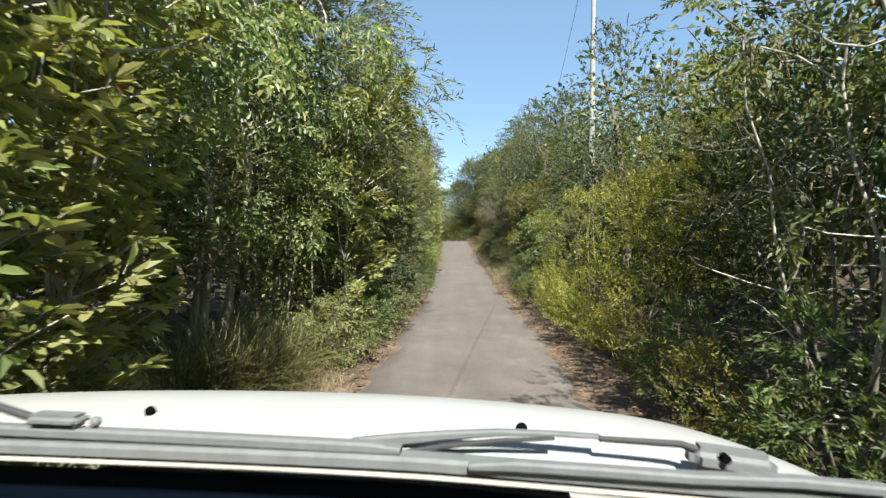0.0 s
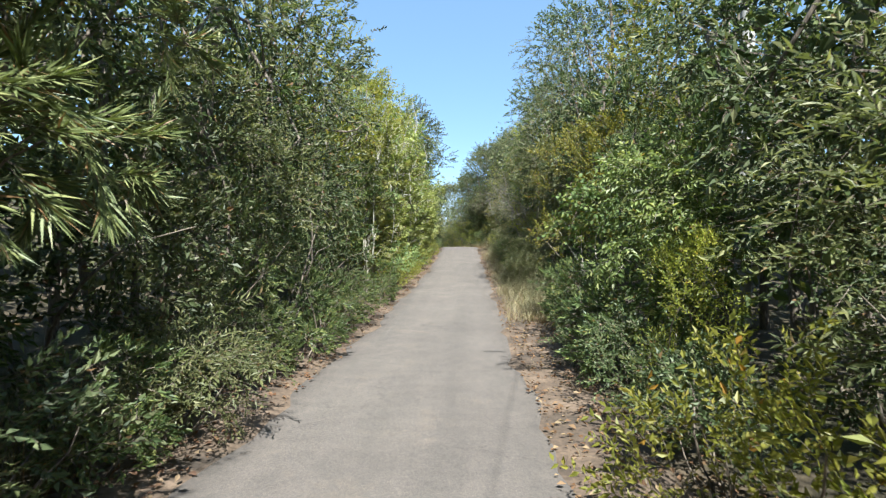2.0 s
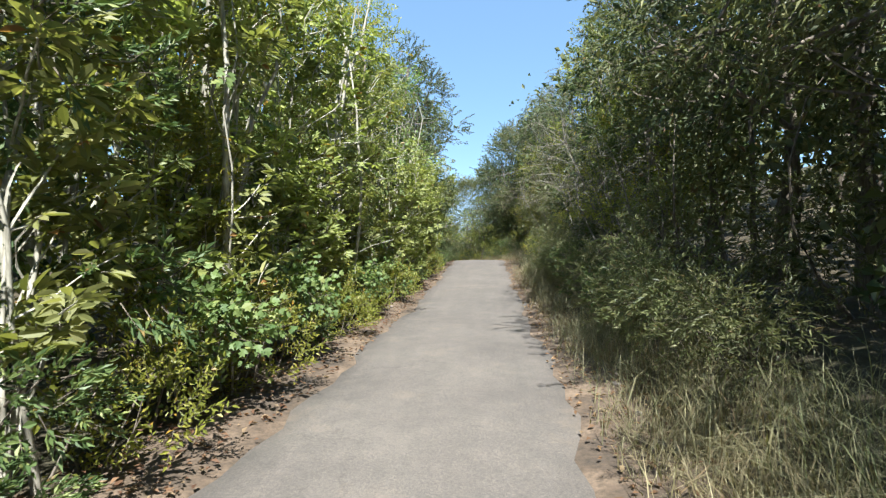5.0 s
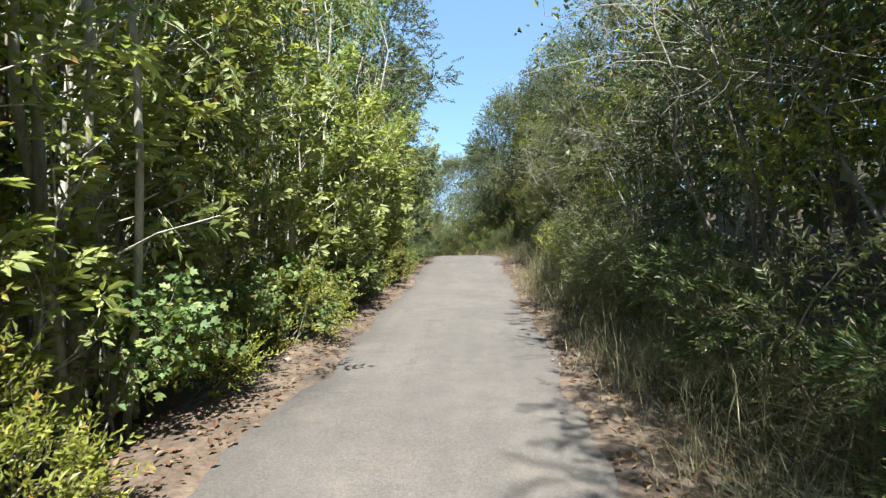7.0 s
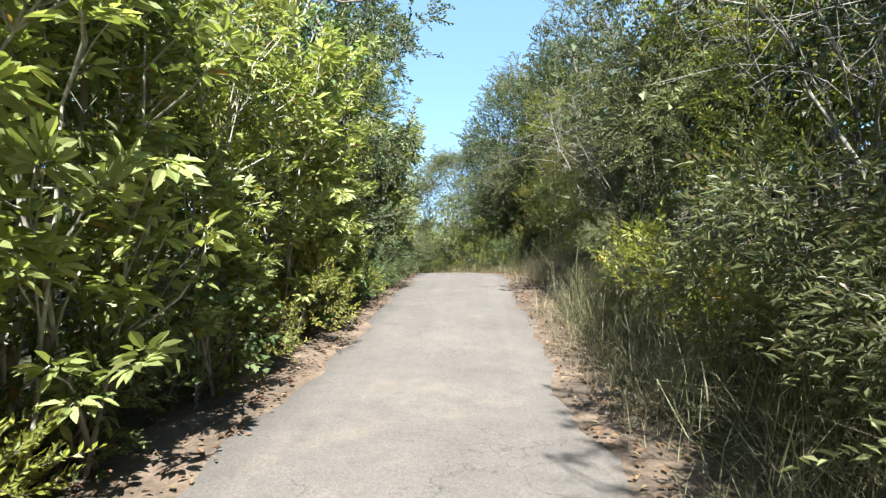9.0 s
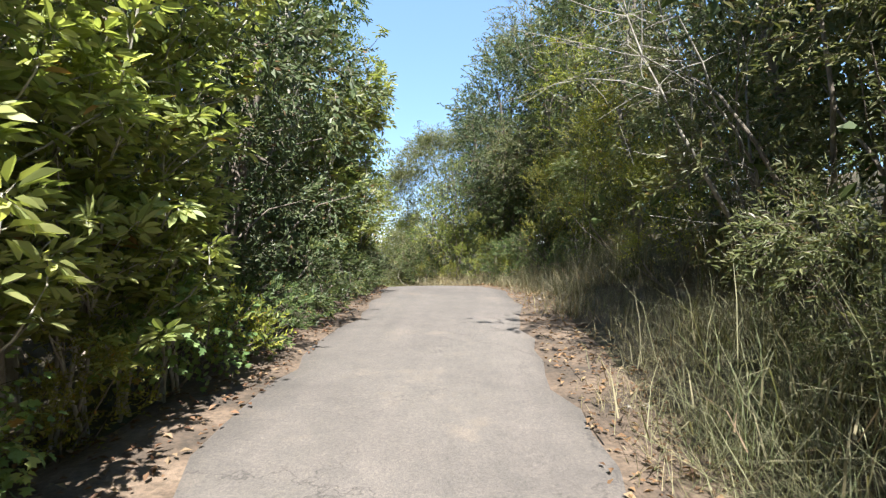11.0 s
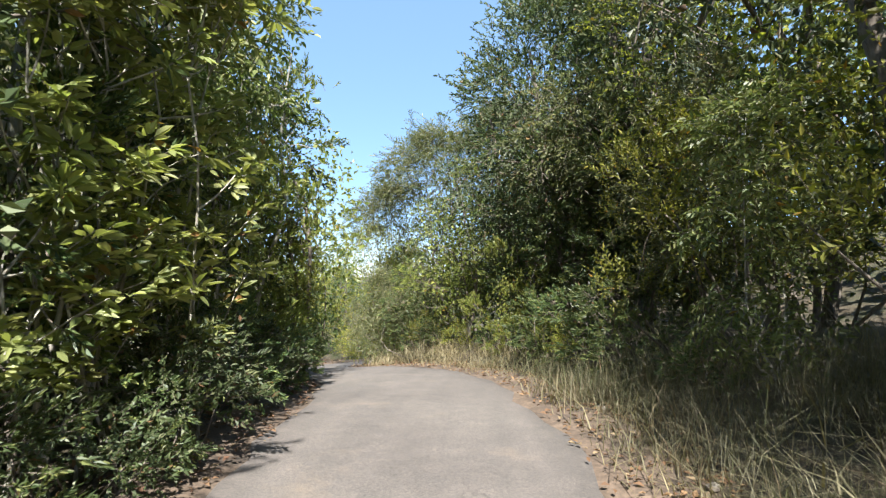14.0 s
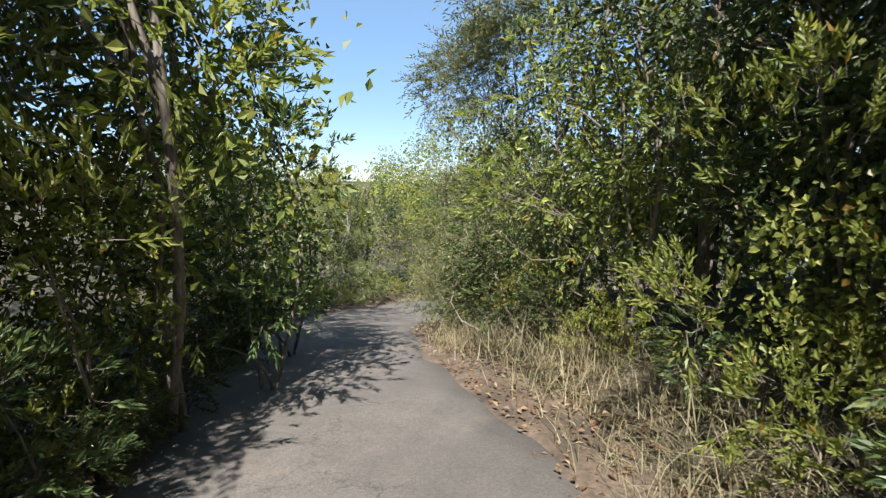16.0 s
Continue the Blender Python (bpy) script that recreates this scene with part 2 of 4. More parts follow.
MID = smooth(LINE)                                        # the road's middle, half a metre apart
TAN = np.gradient(MID, axis=0)
TAN /= np.linalg.norm(TAN, axis=1)[:, None]
NOR = np.stack([TAN[:, 1], -TAN[:, 0]], 1)                # to the right
rise = np.array(RISE)
MID_Z = np.interp(MID[:, 1], rise[:, 0], rise[:, 1])
MID_Z = np.convolve(np.pad(MID_Z, 4, mode="edge"), np.ones(9) / 9, "valid")
RUN = np.concatenate([[0], np.cumsum(np.linalg.norm(np.diff(MID, axis=0), axis=1))])
RUN -= np.interp(0.0, MID[:, 1], RUN)                     # metres along the road from the start
HALF = 1.28                                               # half the width of the asphalt


def soft(x, a, b):
    t = np.clip((x - a) / (b - a), 0, 1)
    return t * t * (3 - 2 * t)


def wave(x, y, seed=0.0):
    return (np.sin(x * 1.7 + seed) * np.cos(y * 1.3 + seed * 2) + 0.5 * np.sin(x * 4.1 + y * 3.3 + seed * 3) + 0.25 * np.sin(y * 8.7 - x * 7.9 + seed)) / 1.75


def lie(x, y):
    """For places: metres along the road, metres to its right, the road's height there."""
    x, y = np.atleast_1d(np.asarray(x, float)), np.atleast_1d(np.asarray(y, float))
    run, side, z = np.empty_like(x), np.empty_like(x), np.empty_like(x)
    for k in range(0, len(x), 4000):
        d = (x[k:k + 4000, None] - MID[None, :, 0]) ** 2 + (y[k:k + 4000, None] - MID[None, :, 1]) ** 2
        i = d.argmin(1)
        run[k:k + 4000], z[k:k + 4000] = RUN[i], MID_Z[i]
        side[k:k + 4000] = (x[k:k + 4000] - MID[i, 0]) * NOR[i, 0] + (y[k:k + 4000] - MID[i, 1]) * NOR[i, 1]
        far = np.sqrt(d[np.arange(len(i)), i])
        side[k:k + 4000] = np.where(np.abs(side[k:k + 4000]) < 0.7 * far, np.sign(side[k:k + 4000] + 1e-9) * far, side[k:k + 4000])
    return run, side, z


def bank(run, side):
    """Height of the ground beside the road over the road's own."""
    right = 1.4 * soft(side, 1.7, 4.4) * (0.25 + 0.4 * soft(run, 18.5, 27) + 0.35 * soft(run, 32, 37)) * (1 - 0.4 * soft(run, 51, 55))
    left = 0.35 * soft(-side, 1.9, 4.5)
    behind = 2.6 * soft(np.abs(side), 6.0, 13.0) * (1 - soft(run, 58, 68))
    return right + left + behind - 0.05


def ground_at(x, y):
    run, side, z = lie(x, y)
    near = 1 - soft(np.abs(side), 30, 120)
    return (z + bank(run, side)) * near + (1 - near) * (1.0 - 4.0 * soft(np.asarray(y, float), 55, 90)) + 0.07 * wave(np.asarray(x), np.asarray(y)) * soft(np.abs(side), 1.5, 2.6)


def at(run, side):
    """The place at so many metres along the road and to its right, on the ground."""
    i = int(np.abs(RUN - run).argmin())
    x, y = MID[i] + NOR[i] * side
    return float(x), float(y), float(ground_at(x, y)[0]), math.atan2(TAN[i, 1], TAN[i, 0])


# ---- meshes ----
def quick(name, verts, tris, mats, slot=None, sharp=True):
    """A mesh from arrays of corners and triangles."""
    me = bpy.data.meshes.new(name)
    verts, tris = np.asarray(verts, np.float32), np.asarray(tris, np.int32)
    me.vertices.add(len(verts))
    me.vertices.foreach_set("co", verts.ravel())
    me.loops.add(tris.size)
    me.loops.foreach_set("vertex_index", tris.ravel())
    me.polygons.add(len(tris))
    me.polygons.foreach_set("loop_start", np.arange(0, tris.size, 3, dtype=np.int32))
    for m in mats:
        me.materials.append(m)
    if slot is not None:
        me.polygons.foreach_set("material_index", np.asarray(slot, np.int32))
    me.polygons.foreach_set("use_smooth", np.full(len(tris), not sharp))
    me.update(calc_edges=True)
    return me


def part(name, bm, mat, parent, label=""):
    """Links a bmesh as one mesh object under a thing or a part."""
    me = bpy.data.meshes.new(name)
    bm.to_mesh(me)
    bm.free()
    me.materials.append(mat)
    ob = new(name, me)
    ob.parent = parent
    return tagged(ob, label)


def mesh_part(name, me, parent, label=""):
    ob = new(name, me)
    ob.parent = parent
    return tagged(ob, label)


def grid(name, pts, mat, closed=False, sharp=False):
    """A sheet from rows of points (rows x columns x 3)."""
    r, c = pts.shape[:2]
    i = np.arange(r * c).reshape(r, c)
    a, b, d, e = i[:-1, :-1].ravel(), i[:-1, 1:].ravel(), i[1:, 1:].ravel(), i[1:, :-1].ravel()
    tris = np.concatenate([np.stack([a, b, d], 1), np.stack([a, d, e], 1)])
    return quick(name, pts.reshape(-1, 3), tris, [mat], sharp=sharp)


# ---- ground, road, verges ----
xs = np.concatenate([[-1500, -600, -250, -120, -70, -45, -32], np.arange(-24, 20.1, 0.5), [28, 40, 60, 110, 250, 600, 1500]])
ys = np.concatenate([[-1500, -500, -200, -90, -50, -30, -18], np.arange(-12, 92.1, 0.5), [98, 108, 125, 170, 300, 700, 1500]])
gx, gy = np.meshgrid(xs, ys)
gz = ground_at(gx.ravel(), gy.ravel()).reshape(gx.shape)
_, gside, _ = lie(gx.ravel(), gy.ravel())
gz = gz - 0.10 * (1 - soft(np.abs(gside), 1.3, 2.2)).reshape(gx.shape)
ground = tagged(new("ground", grid("ground", np.stack([gx, gy, gz], 2), SOIL)), "dark brown woodland soil with old leaves", "ground", kind="structure")


def strip(offsets, lift, ragged=None):
    """Points of a ribbon along the road: sideways offsets and heights over the road."""
    rows = []
    for i in range(len(MID)):
        row = []
        for k, (o, h) in enumerate(zip(offsets, lift)):
            o2 = o + (ragged(RUN[i], k) if ragged else 0.0)
            row.append((*(MID[i] + NOR[i] * o2), MID_Z[i] + h))
        rows.append(row)
    return np.array(rows)


def ragged_road(run, k):
    if k in (0, 1, 7, 8):
        s = 5.0 if k > 4 else 0.0
        return 0.07 * math.sin(run * 0.9 + s) + 0.06 * math.sin(run * 2.3 + 2 * s) + 0.05 * math.sin(run * 5.1 + s)
    return 0.0


road = tagged(new("road", grid("road", strip([-HALF - 0.03, -HALF, -0.9, -0.45, 0, 0.45, 0.9, HALF, HALF + 0.03],
                                             [-0.09, -0.005, 0.012, 0.022, 0.026, 0.022, 0.012, -0.005, -0.09], ragged_road), ASPHALT)),
              "narrow lane of pale worn grey asphalt", "road", kind="structure")


def ragged_verge(run, k):
    return 0.0 if k in (0, 5) else 0.05 * math.sin(run * 1.1 + 0.3 * k) + 0.04 * math.sin(run * 2.9 + 0.5 * k)


for name, sg in (("verge_left", -1), ("verge_right", 1)):
    o = [sg * v for v in (1.14, 1.34, 1.47, 1.64, 1.9, 2.25)]
    h = [-0.03, -0.012, 0.0, 0.012, 0.02, -0.04]
    p = strip(o, h, ragged_verge)
    p = p if sg > 0 else p[:, ::-1]
    tagged(new(name, grid(name, p, VERGE)), "sandy reddish verge with dry leaf litter beside the asphalt", "verge", kind="structure")


# ---- plants ----
def blade(length, width, form="oval", fold=0.25, droop=0.15):
    """One leaf along +x, face up: corners and triangles."""
    f, d = fold * width, droop * length
    if form == "slim":
        v = [(0, 0, 0), (0.45 * length, width / 2, f), (length, 0, -d), (0.45 * length, -width / 2, f)]
        t = [(0, 3, 2), (0, 2, 1)]
    elif form == "lobed":
        o = [(0.08, 0.26), (0.30, 0.52), (0.42, 0.24), (0.72, 0.40), (0.74, 0.15)]
        v = [(0, 0, 0)] + [(a * length, -b * width, f * b - d * a * a) for a, b in o] + [(length, 0, -d)]
        v += [(a * length, b * width, f * b - d * a * a) for a, b in reversed(o)]
        v.append((0.4 * length, 0, -0.2 * d))
        n = len(v) - 1
        t = [(n, i, (i + 1) % n) for i in range(n)]
    else:
        v = [(0, 0, 0), (0.32 * length, -0.44 * width, f), (0.70 * length, -0.40 * width, 0.7 * f - 0.4 * d), (length, 0, -d),
             (0.70 * length, 0.40 * width, 0.7 * f - 0.4 * d), (0.32 * length, 0.44 * width, f)]
        t = [(0, 1, 2), (0, 2, 3), (0, 3, 4), (0, 4, 5)]
    return np.array(v, float), np.array(t, int)


def turn(ax, ay, az):
    return np.array(Euler((ax, ay, az)).to_matrix())


class Heap:
    """Gathers corners and triangles into one mesh."""
    def __init__(self):
        self.v, self.t, self.s, self.n = [], [], [], 0

    def add(self, v, t, slot=0):
        self.v.append(v)
        self.t.append(t + self.n)
        self.s.append(np.full(len(t), slot) if np.isscalar(slot) else slot)
        self.n += len(v)

    def arrays(self):
        return np.concatenate(self.v), np.concatenate(self.t), np.concatenate(self.s)


def tube(points, r0, r1, sides=6):
    """A tapered limb through the points."""
    p = np.asarray(points, float)
    n = len(p)
    d = np.gradient(p, axis=0)
    d /= np.linalg.norm(d, axis=1)[:, None] + 1e-9
    up = np.where(np.abs(d[:, 2:]) < 0.9, np.array([[0, 0, 1.0]]), np.array([[1.0, 0, 0]]))
    a = np.cross(d, up)
    a /= np.linalg.norm(a, axis=1)[:, None] + 1e-9
    b = np.cross(d, a)
    r = np.linspace(r0, r1, n)
    ang = np.linspace(0, 2 * math.pi, sides, endpoint=False)
    ring = p[:, None] + r[:, None, None] * (np.cos(ang)[None, :, None] * a[:, None] + np.sin(ang)[None, :, None] * b[:, None])
    i = np.arange(n * sides).reshape(n, sides)
    j = np.roll(i, -1, 1)
    t = np.concatenate([np.stack([i[:-1].ravel(), j[:-1].ravel(), j[1:].ravel()], 1), np.stack([i[:-1].ravel(), j[1:].ravel(), i[1:].ravel()], 1)])
    return ring.reshape(-1, 3), t


def twig_strip(length, r):
    v = np.array([(0, -r, 0), (0, r, 0), (length, 0, 0), (0, 0, -r), (0, 0, r)], float)
    return v, np.array([(0, 2, 1), (3, 2, 4)])


def sprig(kind, rng):
    """A leafy twig along +x, in the manner of its kind."""
    h = Heap()
    if kind in ("laurel", "whorl"):
        for k in range(12):
            a = k * 2.4 + rng.uniform(-0.3, 0.3)
            v, t = blade(rng.uniform(0.075, 0.110), rng.uniform(0.025, 0.035), "slim")
            m = turn(a, 0, 0) @ turn(0, -rng.uniform(0.2, 0.95), 0) @ turn(rng.uniform(-0.5, 0.5), 0, 0)
            h.add(v @ m.T + np.array([0.10 + 0.016 * k, 0, 0]), t)
        h.add(*twig_strip(0.25, 0.005), 1)
    elif kind == "ash":
        for s in range(2):
            base, bend = turn(rng.uniform(-0.5, 0.5), rng.uniform(0.0, 0.5), (s - 0.5) * 1.3 + rng.uniform(-0.2, 0.2)), rng.uniform(0.5, 1.2)
            for k in range(7):
                u = 0.10 + 0.075 * (k // 2)
                sgn = 0 if k == 6 else (1 if k % 2 else -1)
                v, t = blade(rng.uniform(0.09, 0.135), rng.uniform(0.040, 0.054), "oval" if k % 3 == 0 else "slim", 0.2, 0.25)
                m = turn(0, 0.35 * rng.uniform(0, 1), sgn * rng.uniform(0.8, 1.1)) @ turn(rng.uniform(-0.3, 0.3), 0, 0)
                h.add((v @ m.T + np.array([u, 0, -bend * u * u])) @ base.T, t)
            h.add(twig_strip(0.34, 0.003)[0] @ base.T, twig_strip(0.34, 0.003)[1], 1)
    elif kind == "maple":
        for k in range(7):
            v, t = blade(rng.uniform(0.08, 0.12), rng.uniform(0.085, 0.12), "lobed", 0.08, 0.3)
            m = turn(0, rng.uniform(0.1, 0.9), (1 if k % 2 else -1) * rng.uniform(0.3, 1.3)) @ turn(rng.uniform(-0.4, 0.4), 0, 0)
            h.add(v @ m.T + np.array([0.065 * k, 0, 0]) + m[:, 0] * 0.05, t)
        h.add(*twig_strip(0.45, 0.004), 1)
    elif kind == "fan":
        for k in range(9):
            a = (k - 4) * 0.52 + rng.uniform(-0.15, 0.15)
            v, t = blade(rng.uniform(0.14, 0.19) * (1 - 0.06 * abs(k - 4)), rng.uniform(0.050, 0.068), "oval", 0.15, 0.18)
            m = turn(0, 0, a) @ turn(rng.uniform(-0.3, 0.3), rng.uniform(-0.3, 0.25), 0)
            h.add(v @ m.T + m[:, 0] * 0.05, t)
        h.add(*twig_strip(0.1, 0.004), 1)
    elif kind == "olive":
        for k in range(17):
            v, t = blade(rng.uniform(0.08, 0.12), rng.uniform(0.020, 0.030), "slim")
            m = turn(rng.uniform(-0.8, 0.8), rng.uniform(-0.6, 0.5), (1 if k % 2 else -1) * rng.uniform(0.4, 1.0))
            h.add(v @ m.T + np.array([0.030 * k, 0, -0.0009 * k * k]), t)
        h.add(*twig_strip(0.5, 0.003), 1)
    elif kind == "privet":
        for k in range(11):
            v, t = blade(rng.uniform(0.065, 0.095), rng.uniform(0.028, 0.038), "slim", 0.2)
            m = turn(rng.uniform(-0.7, 0.7), rng.uniform(-0.9, 0.3), (1 if k % 2 else -1) * rng.uniform(0.3, 1.2))
            h.add(v @ m.T + np.array([0.036 * k, 0, 0]), t)
        h.add(*twig_strip(0.45, 0.003), 1)
    elif kind == "pine":
        for k in range(64):
            v, t = blade(rng.uniform(0.14, 0.24), rng.uniform(0.0024, 0.0034), "slim", 0.1, 0.12)
            m = turn(k * 2.4 + rng.uniform(-0.3, 0.3), 0, 0) @ turn(0, -rng.uniform(0.1, 0.8), 0)
            h.add(v @ m.T + np.array([0.02 + 0.004 * k, 0, 0]), t)
        h.add(*twig_strip(0.3, 0.006), 1)
    elif kind == "oak":
        for k in range(14):
            v, t = blade(rng.uniform(0.065, 0.10), rng.uniform(0.034, 0.046), "slim", 0.3)
            m = turn(k * 2.2, 0, 0) @ turn(rng.uniform(-0.5, 0.5), rng.uniform(-1.0, 0.2), rng.uniform(-0.8, 0.8))
            h.add(v @ m.T + np.array([0.03 * k, 0, 0]), t)
        h.add(*twig_strip(0.48, 0.0035), 1)
    return h.arrays()


def basis(d, outward, rng, up_pull=0.7):
    """Turns for many sprigs: along d, their faces towards the light and outward."""
    d = d / (np.linalg.norm(d, axis=1)[:, None] + 1e-9)
    z = outward * 0.6 + np.array([[0, 0, up_pull]]) + rng.normal(0, 0.25, d.shape)
    z -= (z * d).sum(1)[:, None] * d
    z /= np.linalg.norm(z, axis=1)[:, None] + 1e-9
    return np.stack([d, np.cross(z, d), z], 2)


def scatter(h, kind, pos, outward, rng, size=1.0, droop=0.35, forms=5, level=0.7):
    """Lays sprigs of a kind at the places, pointing outward, into the heap."""
    n = len(pos)
    d = outward + rng.normal(0, 0.55, (n, 3)) + np.array([[0, 0, 0.25 - droop]])
    m = basis(d, outward, rng, level) * (size * rng.uniform(0.75, 1.3, n))[:, None, None]
    which = rng.integers(0, forms, n)
    for f in range(forms):
        v, t, s = sprig(kind, rng)
        k = np.where(which == f)[0]
        if not len(k):
            continue
        vv = np.einsum("nij,vj->nvi", m[k], v) + pos[k][:, None]
        tt = t[None] + (np.arange(len(k)) * len(v))[:, None, None]
        h.add(vv.reshape(-1, 3), tt.reshape(-1, 3), np.tile(s, len(k)))


def crown_points(rng, rx, ry, z0, z1, clumps, per, spread, front=-0.3, boxy=0.75):
    """Places on clumps round a crown that is fuller on its open side (+x)."""
    u = rng.normal(size=(clumps * 4, 3))
    u /= np.linalg.norm(u, axis=1)[:, None]
    u = u[u[:, 0] > front][:clumps]
    b = np.sign(u) * np.abs(u) ** boxy
    zc, rz = (z0 + z1) / 2, (z1 - z0) / 2
    b[:, 2] = np.clip(b[:, 2], -1, 1.0)
    taper = np.where(b[:, 2] > 0.2, 1 - 0.42 * np.clip((b[:, 2] - 0.2) / 0.8, 0, 1) ** 1.5, 1.0) * np.where(b[:, 2] < -0.5, 0.9, 1.0)
    r = rng.uniform(0.58, 1.08, len(u))
    c = np.stack([b[:, 0] * rx * taper * r, b[:, 1] * ry * taper * r, zc + b[:, 2] * rz * rng.uniform(0.9, 1.03, len(u))], 1)
    out = c - np.array([[-0.3 * rx, 0, zc]])
    out[:, 2] *= 0.45
    out /= np.linalg.norm(out, axis=1)[:, None] + 1e-9
    pos = np.repeat(c, per, 0) + rng.normal(0, 1, (len(c) * per, 3)) * spread * np.array([[1, 1, 0.75]])
    pos[:, 2] = np.maximum(pos[:, 2], 0.12)
    return c, pos, np.repeat(out, per, 0)


def bough_points(rng, rx, ry, z0, z1, clumps, per, front=-0.3, boxy=0.75):
    """Places on the rounded lit sides of separate boughs, with shady gaps between them."""
    n = max(6, clumps // 4)
    u = rng.normal(size=(n * 8, 3))
    u /= np.linalg.norm(u, axis=1)[:, None]
    u = u[u[:, 0] > front][:n]
    b = np.sign(u) * np.abs(u) ** boxy
    zc, rz = (z0 + z1) / 2, (z1 - z0) / 2
    taper = np.where(b[:, 2] > 0.2, 1 - 0.26 * np.clip((b[:, 2] - 0.2) / 0.8, 0, 1) ** 1.5, 1.0)
    lump = 0.5 * (rx + ry) * rng.uniform(0.26, 0.46, len(u)) * (0.75 + 0.25 * taper)
    r = rng.uniform(0.52, 0.86, len(u)) * taper
    c = np.stack([b[:, 0] * rx * r, b[:, 1] * ry * r, zc + b[:, 2] * (rz - 0.6 * lump) * rng.uniform(0.92, 1.0, len(u))], 1)
    out = c - np.array([[-0.3 * rx, 0, zc]])
    out[:, 2] *= 0.45
    out /= np.linalg.norm(out, axis=1)[:, None] + 1e-9
    m = int(clumps * per / len(u))
    w = rng.normal(size=(len(u) * m, 3)) + np.repeat(out, m, 0) * 0.55 + np.array([[0, 0, 0.45]])
    w /= np.linalg.norm(w, axis=1)[:, None]
    pos = np.repeat(c, m, 0) + w * np.repeat(lump, m)[:, None] * rng.uniform(0.55, 1.1, (len(w), 1)) * np.array([[1, 1, 0.72]])
    pos[:, 2] = np.maximum(pos[:, 2], 0.12)
    d = 0.7 * w + 0.6 * np.repeat(out, m, 0)
    return pos[::per], pos, d / (np.linalg.norm(d, axis=1)[:, None] + 1e-9)


def inner_leaves(h, rng, n, rx, ry, z0, z1, size=0.24, lo=0.2, hi=0.62):
    """Broad old leaves deep in the crown."""
    u = rng.normal(size=(n, 3))
    u /= np.linalg.norm(u, axis=1)[:, None]
    u = np.sign(u) * np.abs(u) ** 0.75
    r = rng.uniform(lo, hi, n)[:, None]
    pos = u * r * np.array([[rx, ry, (z1 - z0) / 2]]) + np.array([[-0.12 * rx, 0, (z0 + z1) / 2 - 0.05 * (z1 - z0)]])
    v, t = blade(size, size * 0.62, "slim")
    m = basis(rng.normal(size=(n, 3)), np.tile(np.array([[1.0, 0, 0]]), (n, 1)), rng, 0.1) * rng.uniform(0.7, 1.3, n)[:, None, None]
    vv = np.einsum("nij,vj->nvi", m, v) + pos[:, None]
    h.add(vv.reshape(-1, 3), (t[None] + (np.arange(n) * len(v))[:, None, None]).reshape(-1, 3))


def bough(rng, a, b, n=7, wobble=0.12):
    """A bent line from a to b."""
    a, b = np.asarray(a, float), np.asarray(b, float)
    s = np.linspace(0, 1, n)[:, None]
    w = rng.normal(0, wobble, 3) * np.linalg.norm(b - a)
    return a + (b - a) * s + w * np.sin(s * math.pi) + rng.normal(0, 0.015, (n, 3)) * np.linalg.norm(b - a) * s


def make_tree(kind, seed, height, rx, ry, low, clumps, per, size=1.0, pale=False, stems=1, inner=700, front=-0.22, deep=0.62):
    """A tree whose fuller side looks along +x; built out of sight of nothing, at the origin, then copied."""
    rng = np.random.default_rng(seed)
    bark = PALE_BARK if pale else BARK
    root = new("tree")
    c, pos, out = bough_points(rng, rx, ry, low, height, clumps, per, front)
    if height > 9:
        c2, pos2, out2 = crown_points(rng, 0.92 * rx, 0.92 * ry, low, height, clumps // 2, per, 0.4, front)
        pos, out = np.concatenate([pos, pos2]), np.concatenate([out, out2])
    h = Heap()
    scatter(h, kind, pos, out, rng, size)
    if inner:
        inner_leaves(h, rng, inner, rx, ry, low, height, 0.12, hi=deep)
    # fine twigs towards the clumps
    for k in range(0, len(c), 2):
        a = c[k] * np.array([0.35, 0.35, 0.82])
        v, t = tube(bough(rng, a, c[k], 5), 0.013, 0.004, 3)
        h.add(v, t, 1)
    v, t, s = h.arrays()
    mesh_part("crown", quick("crown", v, t, [LEAF[kind], bark], s), root)
    tops = []
    for k in range(stems):
        foot = np.array([rng.uniform(-0.25, 0.25), rng.uniform(-0.35, 0.35), -0.25]) * (1 if stems > 1 else 0.2) + np.array([0, 0, -0.15])
        lean = np.array([rng.uniform(-0.1, 0.35) * rx, rng.uniform(-0.6, 0.6) * ry * (0.9 if stems > 1 else 0.3), height * rng.uniform(0.72, 0.9)])
        line = bough(rng, foot, lean, 9, 0.05)
        r = (0.055 if stems > 1 else 0.03 + 0.016 * height) * rng.uniform(0.8, 1.2)
        v, t = tube(line, r, r * 0.25, 8)
        mesh_part("trunk", quick("trunk", v, t, [bark], sharp=False), root)
        tops.append(line)
    for k in range(5):
        line = tops[k % stems]
        a = line[rng.integers(3, 7)]
        b = c[rng.integers(0, len(c))] * np.array([0.9, 0.9, 1.0])
        v, t = tube(bough(rng, a, b, 7, 0.1), 0.035, 0.008, 6)
        mesh_part("limb", quick("limb", v, t, [bark], sharp=False), root)
    return root


